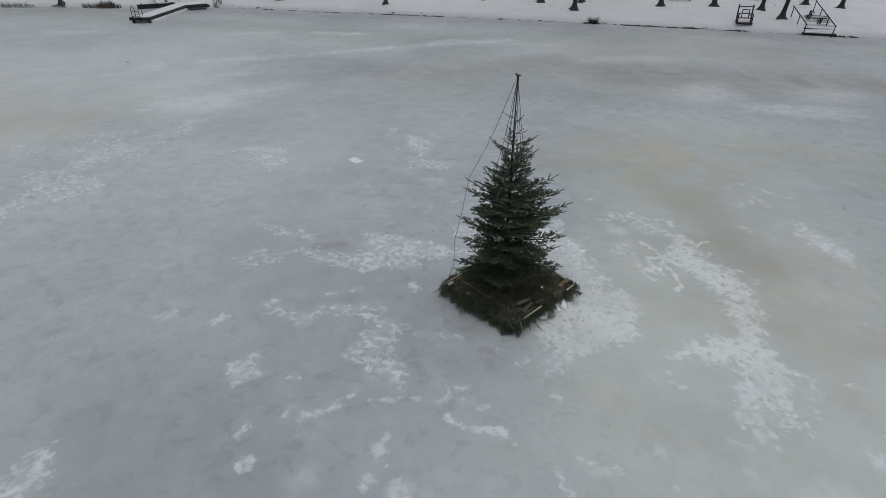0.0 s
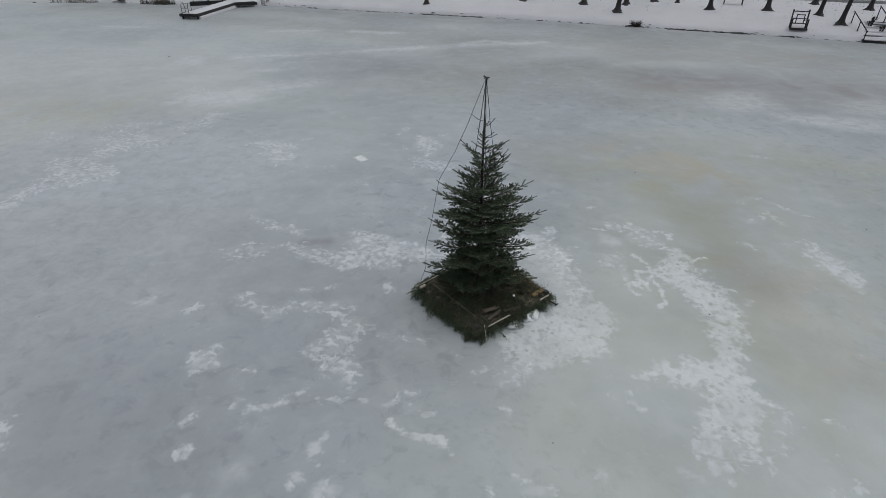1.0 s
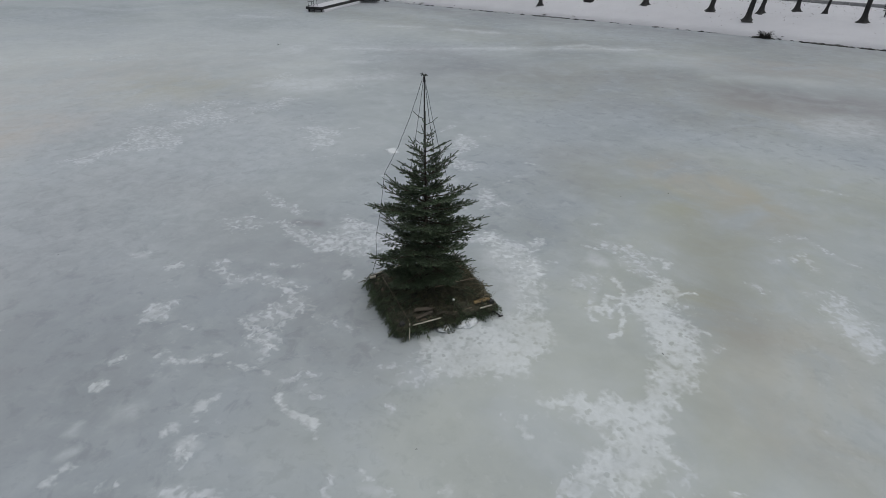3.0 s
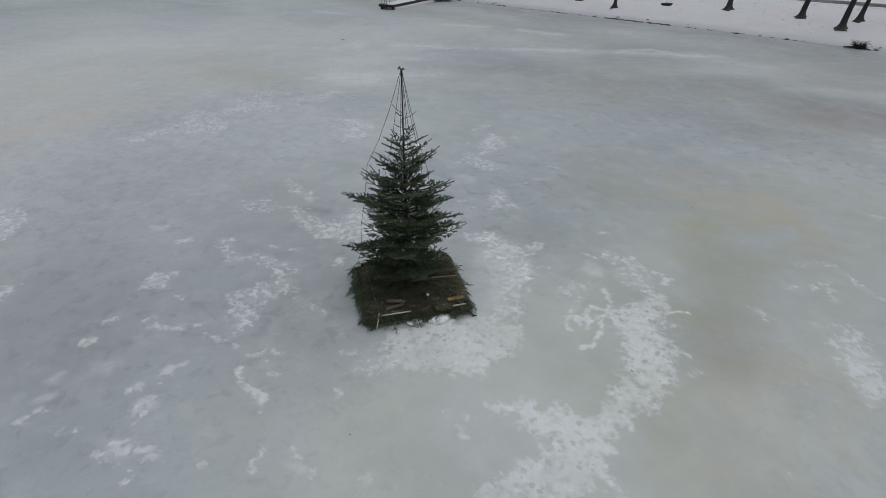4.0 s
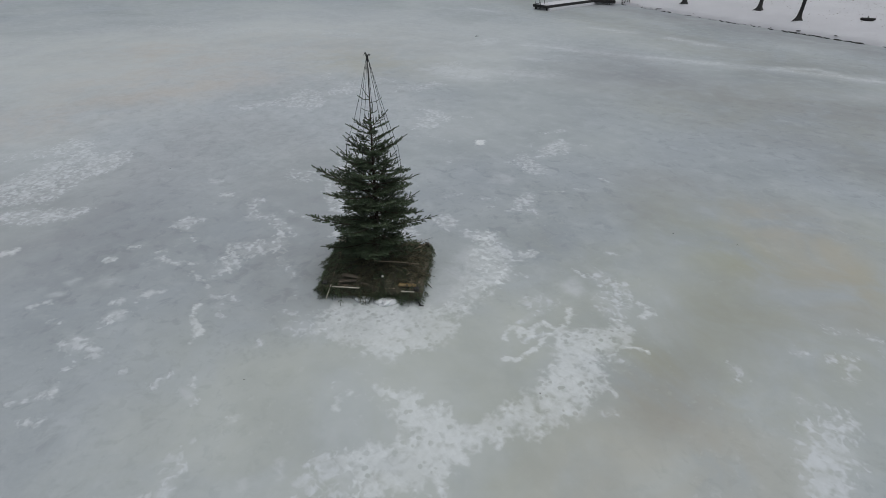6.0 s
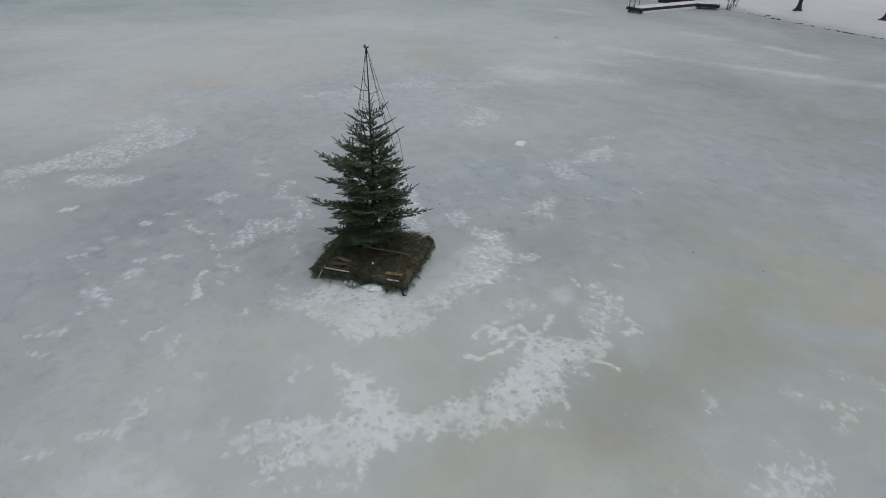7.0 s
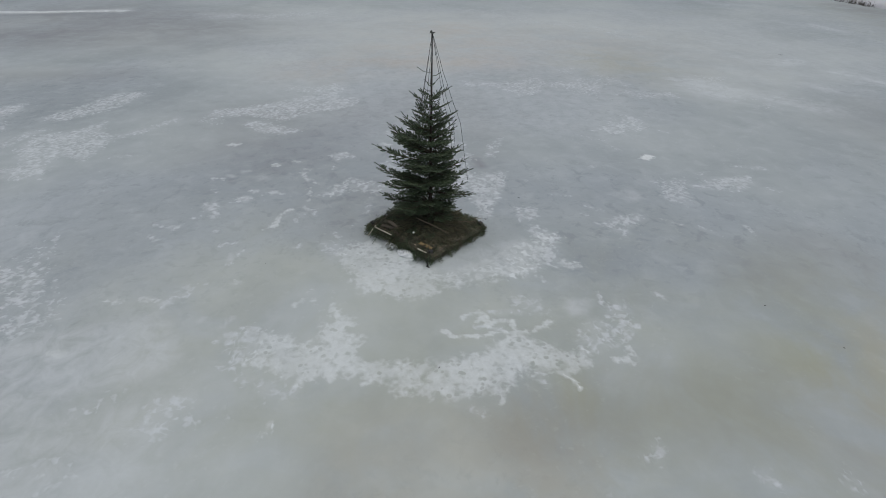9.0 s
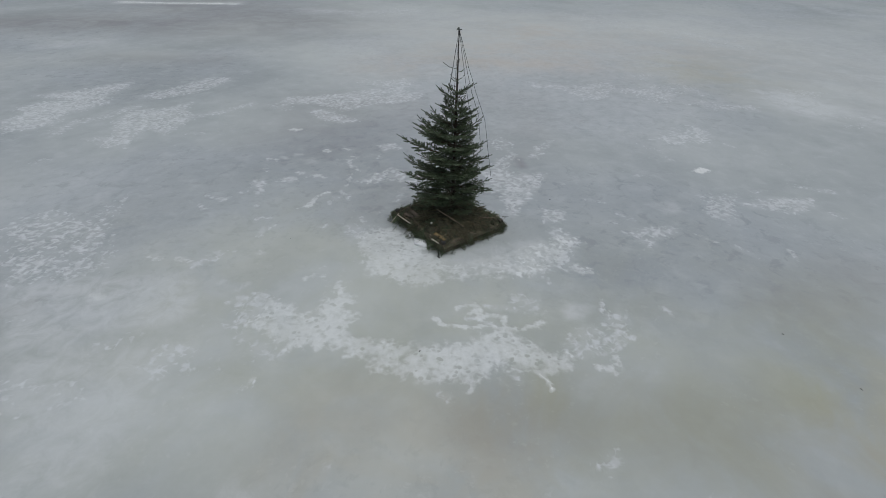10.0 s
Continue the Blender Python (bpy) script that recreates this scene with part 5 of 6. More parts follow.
loose_stick((0.22, 6.87, 0.30), (1.05, 6.09, 0.235), 0.0055, WOOD, "stick", "thin bare stick lying across the raft's boughs")
loose_stick((1.19, 7.58, 0.31), (1.15, 7.87, 0.30), 0.007, WOOD, "stick", "thin bare stick lying across the raft's boughs")


def stump_end():
    bm = bmesh.new()
    bmesh.ops.create_cone(bm, cap_ends=True, segments=12, radius1=0.022, radius2=0.019, depth=0.10, matrix=pose(0.045, 6.885, 0.235, 86, 0, 134))
    bmesh.ops.bevel(bm, geom=[e for e in bm.edges], offset=0.004, segments=1, affect="EDGES")
    tagged(part("cut_log", bm, PALE), "short pale cut log at the raft's corner", "log")


stump_end()


def white_bulb():
    ob = thing("bulb", Matrix.Translation((1.46, 6.76, 0.272)), "single white round bulb among the raft's boughs", "bulb")
    bm = bmesh.new()
    bmesh.ops.create_uvsphere(bm, u_segments=14, v_segments=10, radius=0.020)
    part("globe", bm, BULB, ob, smooth=True)
    bm = bmesh.new()
    bmesh.ops.create_cone(bm, cap_ends=True, segments=10, radius1=0.011, radius2=0.013, depth=0.03, matrix=Matrix.Translation((0, 0, -0.028)))
    part("socket", bm, IRON, ob)


white_bulb()


def iron_hook():
    """The bent iron that sticks out of the raft's corner on to the ice."""
    verts, faces = tube([(1.93, 6.98, 0.09), (2.03, 6.965, 0.075), (2.10, 6.965, 0.045), (2.14, 6.97, 0.012)], [0.011] * 4, 7)
    tube([(2.12, 6.945, 0.012), (2.17, 7.0, 0.012)], [0.010, 0.010], 7, verts, faces)
    tagged(mesh_object("iron_hook", verts, faces, IRON, smooth=True), "bent dark iron rod sticking out of the raft", "hook")


iron_hook()


def bough_kinds():
    kinds = []
    for k in range(9):
        r = random.Random(300 + k)
        long = (0.62, 0.52, 0.45, 0.58, 0.40, 0.50, 0.36, 0.48, 0.56)[k]
        stems, needles = bough_lists(r, long, 0.02, -0.10, density=900 if k > 6 else 760, spacing=0.10 if k > 6 else 0.085, spread=0.46, length=0.0215 if k > 6 else 0.0160)
        ob = thing("spruce_bough", Matrix.Identity(4), "cut spruce bough with fading needles laid on the raft", "bough", "boughs on the raft")
        mesh_object("stem", *stems, BOUGHSTEM, ob)
        mesh_object("needles", *needles, GREENBOUGH if k > 6 else (DRYNEEDLE if k % 2 else FADED), ob)
        kinds.append(ob)
    return kinds


def lay_boughs():
    kinds = bough_kinds()
    used = set()
    r = random.Random(21)

    def lay(u, v, direction, pitch, roll, size, kind):
        m = RAFT @ Matrix.Translation((u, v, 0)) @ pose(0, 0, 0, 0, 0, math.degrees(direction)) @ pose(0, 0, mound(u, v), roll, pitch, 0) @ Matrix.Diagonal((size, size, size, 1))
        if kind not in used:
            used.add(kind)
            kinds[kind].matrix_world = m
        else:
            ob = copy_thing(kinds[kind], m)
            ob.matrix_basis = m

    # over the edges, hanging down to the ice
    for side in range(4):
        long = SX if side % 2 == 0 else SY
        n = (26, 24, 9, 22)[side]
        for k in range(n):
            s = (-1 + 2 * (k + 0.5 + r.uniform(-0.3, 0.3)) / n)
            inset = r.uniform(0.08, 0.26)
            if side == 0:
                u, v, d = s * SX * 0.93, -SY + inset, -math.pi / 2
            elif side == 1:
                u, v, d = SX - inset - 0.06, s * SY * 0.93, 0.0
            elif side == 2:
                u, v, d = s * SX * 0.93, SY - inset, math.pi / 2
            else:
                u, v, d = -SX + inset, s * SY * 0.93, math.pi
            if side == 0 and (-0.52 < u < -0.18 or 0.46 < u < 0.66) and k % 2:
                continue
            lay(u, v, d + r.uniform(-0.5, 0.5), r.uniform(*((30, 50), (30, 50), (22, 44), (24, 46))[side]), r.uniform(-35, 35), r.uniform(0.55, 0.85) * (0.82, 0.74, 0.95, 0.95)[side], r.choice((0, 2, 8, 6, 7, 8, 8, 7)))
    # steep ones that clothe the sides and the corners
    for side in range(4):
        n = (38, 32, 8, 34)[side]
        for k in range(n):
            s = -1.0 + 2.0 * (k + r.uniform(0.2, 0.8)) / n
            out = r.uniform(-0.10, -0.02)
            u, v, d = ((s * SX * 0.97, -SY - out, -math.pi / 2), (SX + out - 0.05, s * SY * 0.97, 0.0), (s * SX * 0.97, SY + out, math.pi / 2), (-SX - out, s * SY * 0.97, math.pi))[side]
            if side == 0 and (-0.52 < u < -0.18 or 0.46 < u < 0.66) and k % 2:
                continue
            lay(u, v, d + r.uniform(-0.7, 0.7), r.uniform(*((58, 82), (56, 80), (40, 66), (44, 70))[side]), r.uniform(-40, 40), r.uniform(0.46, 0.68) * (0.84, 0.76, 0.95, 0.95)[side], r.choice((0, 2, 7, 6, 7, 8, 7, 8)))
    for su, sv in ((-1, -1), (1, -1), (1, 1), (-1, 1)):
        for k in range(3 if (su, sv) == (1, -1) else (9 if sv < 0 else 5)):
            d = math.atan2(sv, su) + r.uniform(-0.8, 0.8)
            lay(su * (SX - r.uniform(0.10, 0.22)), sv * (SY - r.uniform(0.10, 0.22)), d, r.uniform(36, 60), r.uniform(-30, 30), r.uniform(0.42, 0.66) * (0.62 if su > 0 else 0.9), r.choice((0, 2, 6, 7, 8, 7)))
    # green ones hung over the front edge, and a ragged fringe along the next side
    for k in range(22):
        lay(-0.74 + 1.48 * (k + r.random()) / 22, -r.uniform(0.50, 0.66), -math.pi / 2 + r.uniform(-0.5, 0.5), r.uniform(24, 44), r.uniform(-30, 30), r.uniform(0.42, 0.58), r.choice((7, 8, 0, 2)))
    for k in range(26):
        lay(SX - r.uniform(0.06, 0.20), -0.70 + 1.40 * (k + r.random()) / 26, r.uniform(-0.8, 0.8), r.uniform(40, 72), r.uniform(-40, 40), r.uniform(0.38, 0.54), r.choice((0, 2, 6, 8, 1)))
    # a tuft that sticks out on to the ice
    for d, size in ((-2.2, 0.42), (-2.6, 0.34), (-1.9, 0.34)):
        lay(-0.66, 0.02 + d * 0.02, math.pi + (d + 2.2) * 0.8, 22, 10, size, 7)
    # low fringe lying along the edges
    for side in range(4):
        for k in range(7):
            s = -0.9 + 1.8 * (k + r.random() * 0.6) / 7
            u, v = ((s * SX, -SY + 0.04), (SX - 0.04, s * SY), (s * SX, SY - 0.04), (-SX + 0.04, s * SY))[side]
            if side == 0 and (-0.52 < u < -0.18 or 0.46 < u < 0.66) and k % 2:
                continue
            d = (0, math.pi / 2, math.pi, -math.pi / 2)[side]
            m = RAFT @ Matrix.Translation((u, v, 0.10)) @ pose(0, 0, 0, 0, 0, math.degrees(d) + r.uniform(-25, 25)) @ pose(0, 0, 0, r.uniform(50, 80), 4, 0) @ Matrix.Diagonal((0.6, 0.6, 0.6, 1))
            kind = r.randrange(7)
            copy_thing(kinds[kind], m).matrix_basis = m
    # over the heap
    for k in range(112):
        u, v = r.uniform(-0.85, 0.85) * SX, r.uniform(-0.85, 0.85) * SY
        if v < -0.44 and (-0.52 < u < -0.18 or 0.44 < u < 0.66) and k % 2:
            continue
        d = math.atan2(v, u) + r.uniform(-1.1, 1.1)
        rim = max(abs(u) / SX, abs(v) / SY)
        choice = r.choice((1, 3, 5, 0, 4) if rim < 0.45 else ((1, 5, 0, 7, 3) if u > 0.2 else (0, 2, 7, 8, 3)))
        lay(u * 0.85, v * 0.85, d, r.uniform(2, 11) + (14 if rim > 0.6 else 0), r.uniform(-20, 20), r.uniform(0.62, 1.0) * (1.0 if rim < 0.6 else (0.62 if u > 0.35 else 0.82)), choice)


lay_boughs()


def heap():
    """Packed brown twigs and needles under the boughs."""
    us, vs = np.linspace(-0.80, 0.80, 65), np.linspace(-0.745, 0.745, 61)
    u, v = np.meshgrid(us, vs)
    e = np.maximum(np.abs(u) / SX, np.abs(v) / SY)
    z = 0.178 + 0.10 * np.clip(0.9 - e, 0, 1) ** 0.8 - 0.9 * np.clip(e - 0.93, 0, 1) + 0.09 * (fbm(u * 9, v * 9, 12) - 0.47) + 0.02 * (fbm(u * 40, v * 40, 15) - 0.47)
    ob = sheet("brush_heap", us, vs, z, BRUSH)
    ob.matrix_world = RAFT
    tagged(ob, "brown matted twigs and needles on the raft's deck", "brush heap", kind="stuff")


heap()


def twig_scatter(seed, count, low, material, label):
    verts, faces = [], []
    r = random.Random(seed)
    for k in range(count):
        u, v = r.uniform(low, 1) * 0.76, r.uniform(-1, 1) * 0.71
        a, ln = r.uniform(0, math.pi), r.uniform(0.05, 0.16)
        z = mound(u, v) + r.uniform(-0.02, 0.05)
        p = Vector((u, v, z))
        q = p + Vector((math.cos(a) * ln, math.sin(a) * ln, r.uniform(-0.03, 0.03)))
        tube([p, q], [0.003, 0.0016], 4, verts, faces)
    ob = mesh_object("twigs", verts, faces, material)
    ob.matrix_world = RAFT
    tagged(ob, label, "twigs", kind="stuff")


twig_scatter(61, 220, -1, BOUGHSTEM, "loose grey twigs strewn over the raft's boughs")
twig_scatter(62, 120, 0.62, STRAW, "loose straw-coloured twigs along the raft's edge")


def snow_lump(x, y, size, flat, seed):
    bm = bmesh.new()
    bmesh.ops.create_icosphere(bm, subdivisions=3, radius=1.0)
    off = Vector((seed * 3.1, seed * 1.7, 0))
    for v in bm.verts:
        v.co *= 1 + 0.55 * noise.noise(v.co * 1.8 + off) + 0.30 * noise.noise(v.co * 4.5 + off)
        v.co = Vector((v.co.x * size * 1.35, v.co.y * size * 0.7, (v.co.z + 0.25) * size * flat))
    ob = part("snow_lump", bm, CRUST, smooth=True)
    ob.matrix_world = pose(x, y, 0.01, 0, 0, 44 + seed * 37 % 50)
    tagged(ob, "small lump of crusted snow beside the raft", "snow", "snow lumps by the raft")


for k, (x, y, s) in enumerate(((1.76, 6.67, 0.12), (1.68, 6.59, 0.08), (1.47, 6.38, 0.09))):
    snow_lump(x, y, s, 0.42, 20 + k)


# ---- the bank's trees ----
def flare(a, seed):
    return 1 + 0.30 * math.sin(3 * a + seed) + 0.18 * math.sin(5 * a + 2.1 * seed)


def park_tree(x, y, girth, lean=(0.0, 0.0), seed=0, high=7.5):
    """A bare tree: a flared, tapered trunk with limbs that fork into twigs."""
    r = random.Random(900 + seed)
    tree = thing("park_tree", Matrix.Translation((x, y, on_bank(x, y) - 0.04)), "bare dark-barked park tree rooted in the snowy bank", "tree", "trees on the bank")
    girth *= 0.66
    sides, verts, faces = 14, [], []
    levels = (0.0, 0.06, 0.14, 0.26, 0.45, 0.8, 1.4, 2.2, 3.2, 4.4, 5.8, high)
    for i, z in enumerate(levels):
        taper = 1 - 0.86 * (z / high) ** 1.1
        root = 2.4 * math.exp(-z / 0.12)
        sway = 0.10 * math.sin(z * 0.9 + seed) * min(1, z / 2)
        for k in range(sides):
            a = 2 * math.pi * k / sides
            rad = 0.5 * girth * (taper + root * flare(a, seed) * (0.55 + 0.45 * math.sin(2 * a + seed * 1.3) ** 2))
            rad *= 1 + 0.06 * math.sin(4 * a + z * 3 + seed)
            verts.append((lean[0] * z + sway + rad * math.cos(a), lean[1] * z + rad * math.sin(a), z))
    for i in range(len(levels) - 1):
        for k in range(sides):
            a, b = i * sides + k, i * sides + (k + 1) % sides
            faces.append((a, b, b + sides, a + sides))
    faces.append(tuple((len(levels) - 1) * sides + k for k in range(sides)))
    mesh_object("trunk", verts, faces, TRUNK, tree, smooth=True)
    for k in range(7):
        z = high * (0.42 + 0.08 * k)
        a = k * 2.4 + seed
        ln = (high - z) * 0.55 + 0.9
        p = Vector((lean[0] * z + 0.10 * math.sin(z * 0.9 + seed), lean[1] * z, z))
        lv, lf = [], []
        q = p + Vector((math.cos(a) * ln * 0.55, math.sin(a) * ln * 0.55, ln * 0.35))
        e = q + Vector((math.cos(a + 0.3) * ln * 0.4, math.sin(a + 0.3) * ln * 0.4, ln * 0.45))
        t = girth * 0.16 * (1 - 0.06 * k)
        tube([p, q, e], [t, t * 0.6, t * 0.15], 6, lv, lf)
        for j in range(9):
            s = p.lerp(q, r.uniform(0.4, 1)) if j < 4 else q.lerp(e, r.random())
            b = a + r.uniform(-1.2, 1.2)
            w = Vector((math.cos(b), math.sin(b), r.uniform(0.2, 0.9))) * r.uniform(0.4, 1.0)
            tube([s, s + w * 0.5 + Vector((0, 0, 0.05)), s + w], [t * 0.25, t * 0.16, t * 0.05], 4, lv, lf)
        mesh_object("limb", lv, lf, TRUNK, tree)
    return tree


for k, (x, y, girth, lx, ly) in enumerate((
        (7.90, 37.60, 0.44, 0.03, 0), (8.67, 39.35, 0.36, 0.08, 0), (10.66, 40.35, 0.36, 0.03, 0), (12.07, 39.95, 0.24, 0.16, 0),
        (13.53, 37.85, 0.40, 0.02, 0), (16.82, 37.55, 0.44, 0.02, 0), (19.20, 36.20, 0.36, 0.05, 0), (20.50, 39.75, 0.38, 0.10, 0))):
    park_tree(x, y, girth, (lx, ly), k)
for k, (x, y, girth, lx, ly) in enumerate((
        (19.51, 34.30, 0.38, 0.16, 0), (22.75, 37.80, 0.38, 0.10, 0), (6.00, 39.55, 0.42, 0.08, 0), (2.10, 40.75, 0.42, 0.04, 0),
        (-4.60, 39.95, 0.32, 0.0, 0), (-7.40, 41.35, 0.34, 0.03, 0), (-12.45, 41.65, 0.34, 0.05, 0), (-27.7, 40.75, 0.34, -0.22, 0), (24.3, 36.6, 0.36, 0.12, 0))):
    park_tree(x, y, girth, (lx, ly), 10 + k)


# ---- bench, frame seat, steps and rails on the bank ----
def park_bench():
    b = thing("park_bench", pose(15.43, 39.5, on_bank(15.43, 39.5), 0, 0, -13) @ Matrix.Diagonal((0.74, 0.74, 0.74, 1)), "dark slatted park bench standing in the snow", "bench")
    for k in range(4):
        part("seat_slat", board((1.85, 0.085, 0.035), pose(0, -0.17 + 0.11 * k, 0.44)), GREYWOOD, b)
    for k in range(3):
        part("back_slat", board((1.85, 0.03, 0.10), pose(0, 0.27 + 0.035 * k, 0.56 + 0.14 * k, -14)), GREYWOOD, b)
    for x in (-0.72, 0.72):
        part("leg", board((0.06, 0.05, 0.46), pose(x, -0.16, 0.21)), IRON, b)
        part("leg", board((0.06, 0.05, 0.95), pose(x, 0.24, 0.44, -12)), IRON, b)
        part("bearer", board((0.06, 0.46, 0.05), pose(x, 0.03, 0.40)), IRON, b)


park_bench()


def frame_seat():
    """The open wooden stand with a low seat between its leaning posts."""
    x, y = 17.15, 33.85
    s = thing("wooden_stand", pose(x, y, on_bank(x, y), 0, 0, -14) @ Matrix.Diagonal((0.92, 0.85, 0.72, 1)), "dark wooden frame stand with a low seat on the bank", "stand")
    for u in (-0.42, 0.42):
        part("post", board((0.075, 0.075, 1.45), pose(u, 0.30, 0.66, -10, 0, 0)), DARKWOOD, s)
        part("post", board((0.065, 0.065, 0.80), pose(u, -0.18, 0.36, -4, 0, 0)), DARKWOOD, s)
        part("side_rail", board((0.05, 0.62, 0.06), pose(u, 0.06, 0.70)), DARKWOOD, s)
        part("side_rail", board((0.05, 0.55, 0.06), pose(u, 0.04, 0.30)), DARKWOOD, s)
    part("crossbar", board((0.92, 0.05, 0.07), pose(0, 0.40, 1.22, -10)), DARKWOOD, s)
    part("crossbar", board((0.88, 0.05, 0.06), pose(0, 0.32, 0.72, -10)), DARKWOOD, s)
    for k in range(3):
        part("seat_slat", board((0.84, 0.12, 0.03), pose(0, -0.10 + 0.15 * k, 0.42)), DARKWOOD, s)
    part("base_board", board((0.95, 0.16, 0.15), pose(0, -0.25, 0.055)), DARKWOOD, s)
    for u in (-0.17, 0.24):
        part("back_upright", board((0.05, 0.045, 0.62), pose(u, 0.27, 0.72, -10)), DARKWOOD, s)
    part("back_rail", board((0.46, 0.04, 0.06), pose(0.035, 0.32, 1.00, -10)), DARKWOOD, s)
    part("arm", board((0.05, 0.40, 0.05), pose(0.24, 0.02, 0.66, 8)), DARKWOOD, s)


frame_seat()


def handrail(feet, high, label):
    rail = thing("handrail", Matrix.Translation((feet[0][0], feet[0][1], max(on_bank(*feet[0]), 0.0))), label, "handrail", "rails of the bank steps")
    o = rail.matrix_world.translation
    tops = []
    ends = [max(on_bank(*feet[k]), 0.0) for k in (0, -1)]
    for x, y in feet:
        z = max(on_bank(x, y), 0.0)
        a = Vector((x, y, z - 0.05)) - o
        t = (y - feet[0][1]) / (feet[-1][1] - feet[0][1])
        b = Vector((x, y, ends[0] * (1 - t) + ends[1] * t + high)) - o
        tops.append(b)
        verts, faces = tube([a, b], [0.026, 0.026], 8)
        mesh_object("post", verts, faces, IRON, rail, smooth=True)
    way = (tops[-1] - tops[0]).normalized()
    tops = [tops[0], tops[-1]]
    verts, faces = tube([tops[0] - way * 0.12, *tops, tops[-1] + way * 0.12], [0.028] * (len(tops) + 2), 8)
    mesh_object("bar", verts, faces, IRON, rail, smooth=True)


handrail(((20.10, 34.35), (19.92, 33.20), (19.80, 32.15)), 0.58, "dark metal handrail beside the steps to the ice")
handrail(((21.94, 35.40), (21.64, 34.15), (21.31, 32.75), (20.98, 31.45)), 0.60, "long dark metal handrail beside the steps to the ice")


def bank_steps():
    s = thing("bank_steps", pose(20.65, 32.2, 0.0, 0, 0, -17), "snowy wooden steps leading from the bank to the ice", "steps")
    for k in range(5):
        v, z = -0.15 + 0.55 * k, 0.10 + 0.16 * k
        part("tread", board((1.65 - 0.12 * k, 0.30, 0.06), pose(0.04 * k, v, z)), DARKWOOD, s)
        part("riser", board((1.60 - 0.12 * k, 0.04, 0.12), pose(0.04 * k, v - 0.12, z - 0.08)), DARKWOOD, s)
        grown = k > 1
        bm = board((1.78 - 0.12 * k, 0.52, 0.10) if grown else (1.50, 0.24, 0.05), pose(0.04 * k, v + (0.02 if grown else 0.04), z - 0.02 if grown else z + 0.045), 0.03, 0.014, k)
        part("snow_cover", bm, SNOW, s, "snow lying on the tread")


bank_steps()


# ---- the jetty ----
def jetty():
    j = thing("jetty", pose(-18.62, 33.85, 0.05, 0, 0, 3.0), "dark timber bathing jetty covered with snow", "jetty")
    w, ln = 1.10, 6.2
    for k in range(32):
        part("deck_board", board((w, ln / 32 - 0.015, 0.035), pose(0, ln * (k + 0.5) / 32, 0.25)), DARKWOOD, j)
    for u in (-w / 2 + 0.03, w / 2 - 0.03):
        part("side_beam", board((0.07, ln, 0.17), pose(u + math.copysign(0.035, u), ln / 2, 0.19)), DARKWOOD, j)
    part("end_beam", board((w + 0.1, 0.07, 0.17), pose(0, -0.04, 0.19)), DARKWOOD, j)
    for u in (-w / 2 + 0.08, w / 2 - 0.08):
        for v in (0.12, 2.2, 4.3, 6.2):
            verts, faces = tube([(u, v, -0.1), (u, v, 0.24)], [0.06, 0.06], 8)
            mesh_object("pile", verts, faces, DARKWOOD, j, smooth=True)
    part("snow_drift", board((w + 0.18, ln - 0.1, 0.20), pose(0.02, ln / 2 + 0.12, 0.0), 0.05, 0.02, 5), SNOW, j, "snow drifted under the jetty")
    part("gangway", board((1.9, 1.25, 0.08), pose(0.75, 6.45, 0.22, 0, 0, 30)), DARKWOOD, j)
    part("gangway_beam", board((1.95, 0.07, 0.17), pose(1.08, 5.95, 0.17, 0, 0, 30)), DARKWOOD, j)
    for k in range(3):
        part("gangway_post", board((0.05, 0.05, 0.34), pose(1.45 + 0.14 * k, 6.13 + 0.08 * k, 0.17, 0, 0, 30)), DARKWOOD, j)
    us, vs = np.linspace(-0.52, 0.52, 13), np.linspace(0.05, 6.6, 60)
    u, v = np.meshgrid(us, vs)
    edge = np.minimum(np.minimum(u + 0.52, 0.52 - u), np.minimum(v - 0.05, 6.6 - v))
    sn = sheet("snow_cover", us, vs, 0.262 + 0.06 * np.clip(edge / 0.15, 0, 1) * (0.7 + 0.5 * fbm(u * 3, v * 3, 9)), SNOW)
    sn.parent = j
    sn["label"] = "snow lying on the jetty's deck"
    gs = sheet("snow_cover", np.linspace(-0.9, 0.9, 12), np.linspace(-0.58, 0.58, 9), np.full((9, 12), 0.05) + 0.03 * fbm(*np.meshgrid(np.linspace(0, 4, 12), np.linspace(0, 3, 9)), 4), SNOW)
    gs.parent = j
    gs.matrix_basis = pose(0.75, 6.45, 0.24, 0, 0, 30)
    gs["label"] = "snow lying on the gangway"
    for u in (-0.36, 0.06):
        verts, faces = tube([(u, -0.10, -0.1), (u, -0.10, 0.70), (u + 0.02, -0.02, 0.86), (u + 0.02, 0.14, 0.88), (u + 0.02, 0.28, 0.72), (u, 0.34, 0.28)], [0.016] * 6, 7)
        mesh_object("ladder_rail", verts, faces, IRON, j, "dark bent ladder hoop", smooth=True)
    for z in (0.06, 0.34, 0.6):
        verts, faces = tube([(-0.36, -0.11, z), (0.06, -0.11, z)], [0.013, 0.013], 6)
        mesh_object("rung", verts, faces, IRON, j, smooth=True)


jetty()


def timber_edge():
    t = thing("timber_edging", pose(-20.9, 40.65, 0.0, 0, 0, 36), "dark timber edging of the bank, capped with snow", "edging")
    for k in range(2):
        part("timber", board((2.5, 0.16, 0.15), pose(0, 0.01 * k, 0.06 + 0.155 * k)), DARKWOOD, t)
    for u in (-1.0, 0, 1.0):
        part("stake", board((0.09, 0.09, 0.38), pose(u, -0.13, 0.17)), DARKWOOD, t)
    part("snow_cover", board((2.4, 0.22, 0.05), pose(0, 0.03, 0.31), 0.02, 0.012, 3), SNOW, t, "snow lying on the timber")


timber_edge()


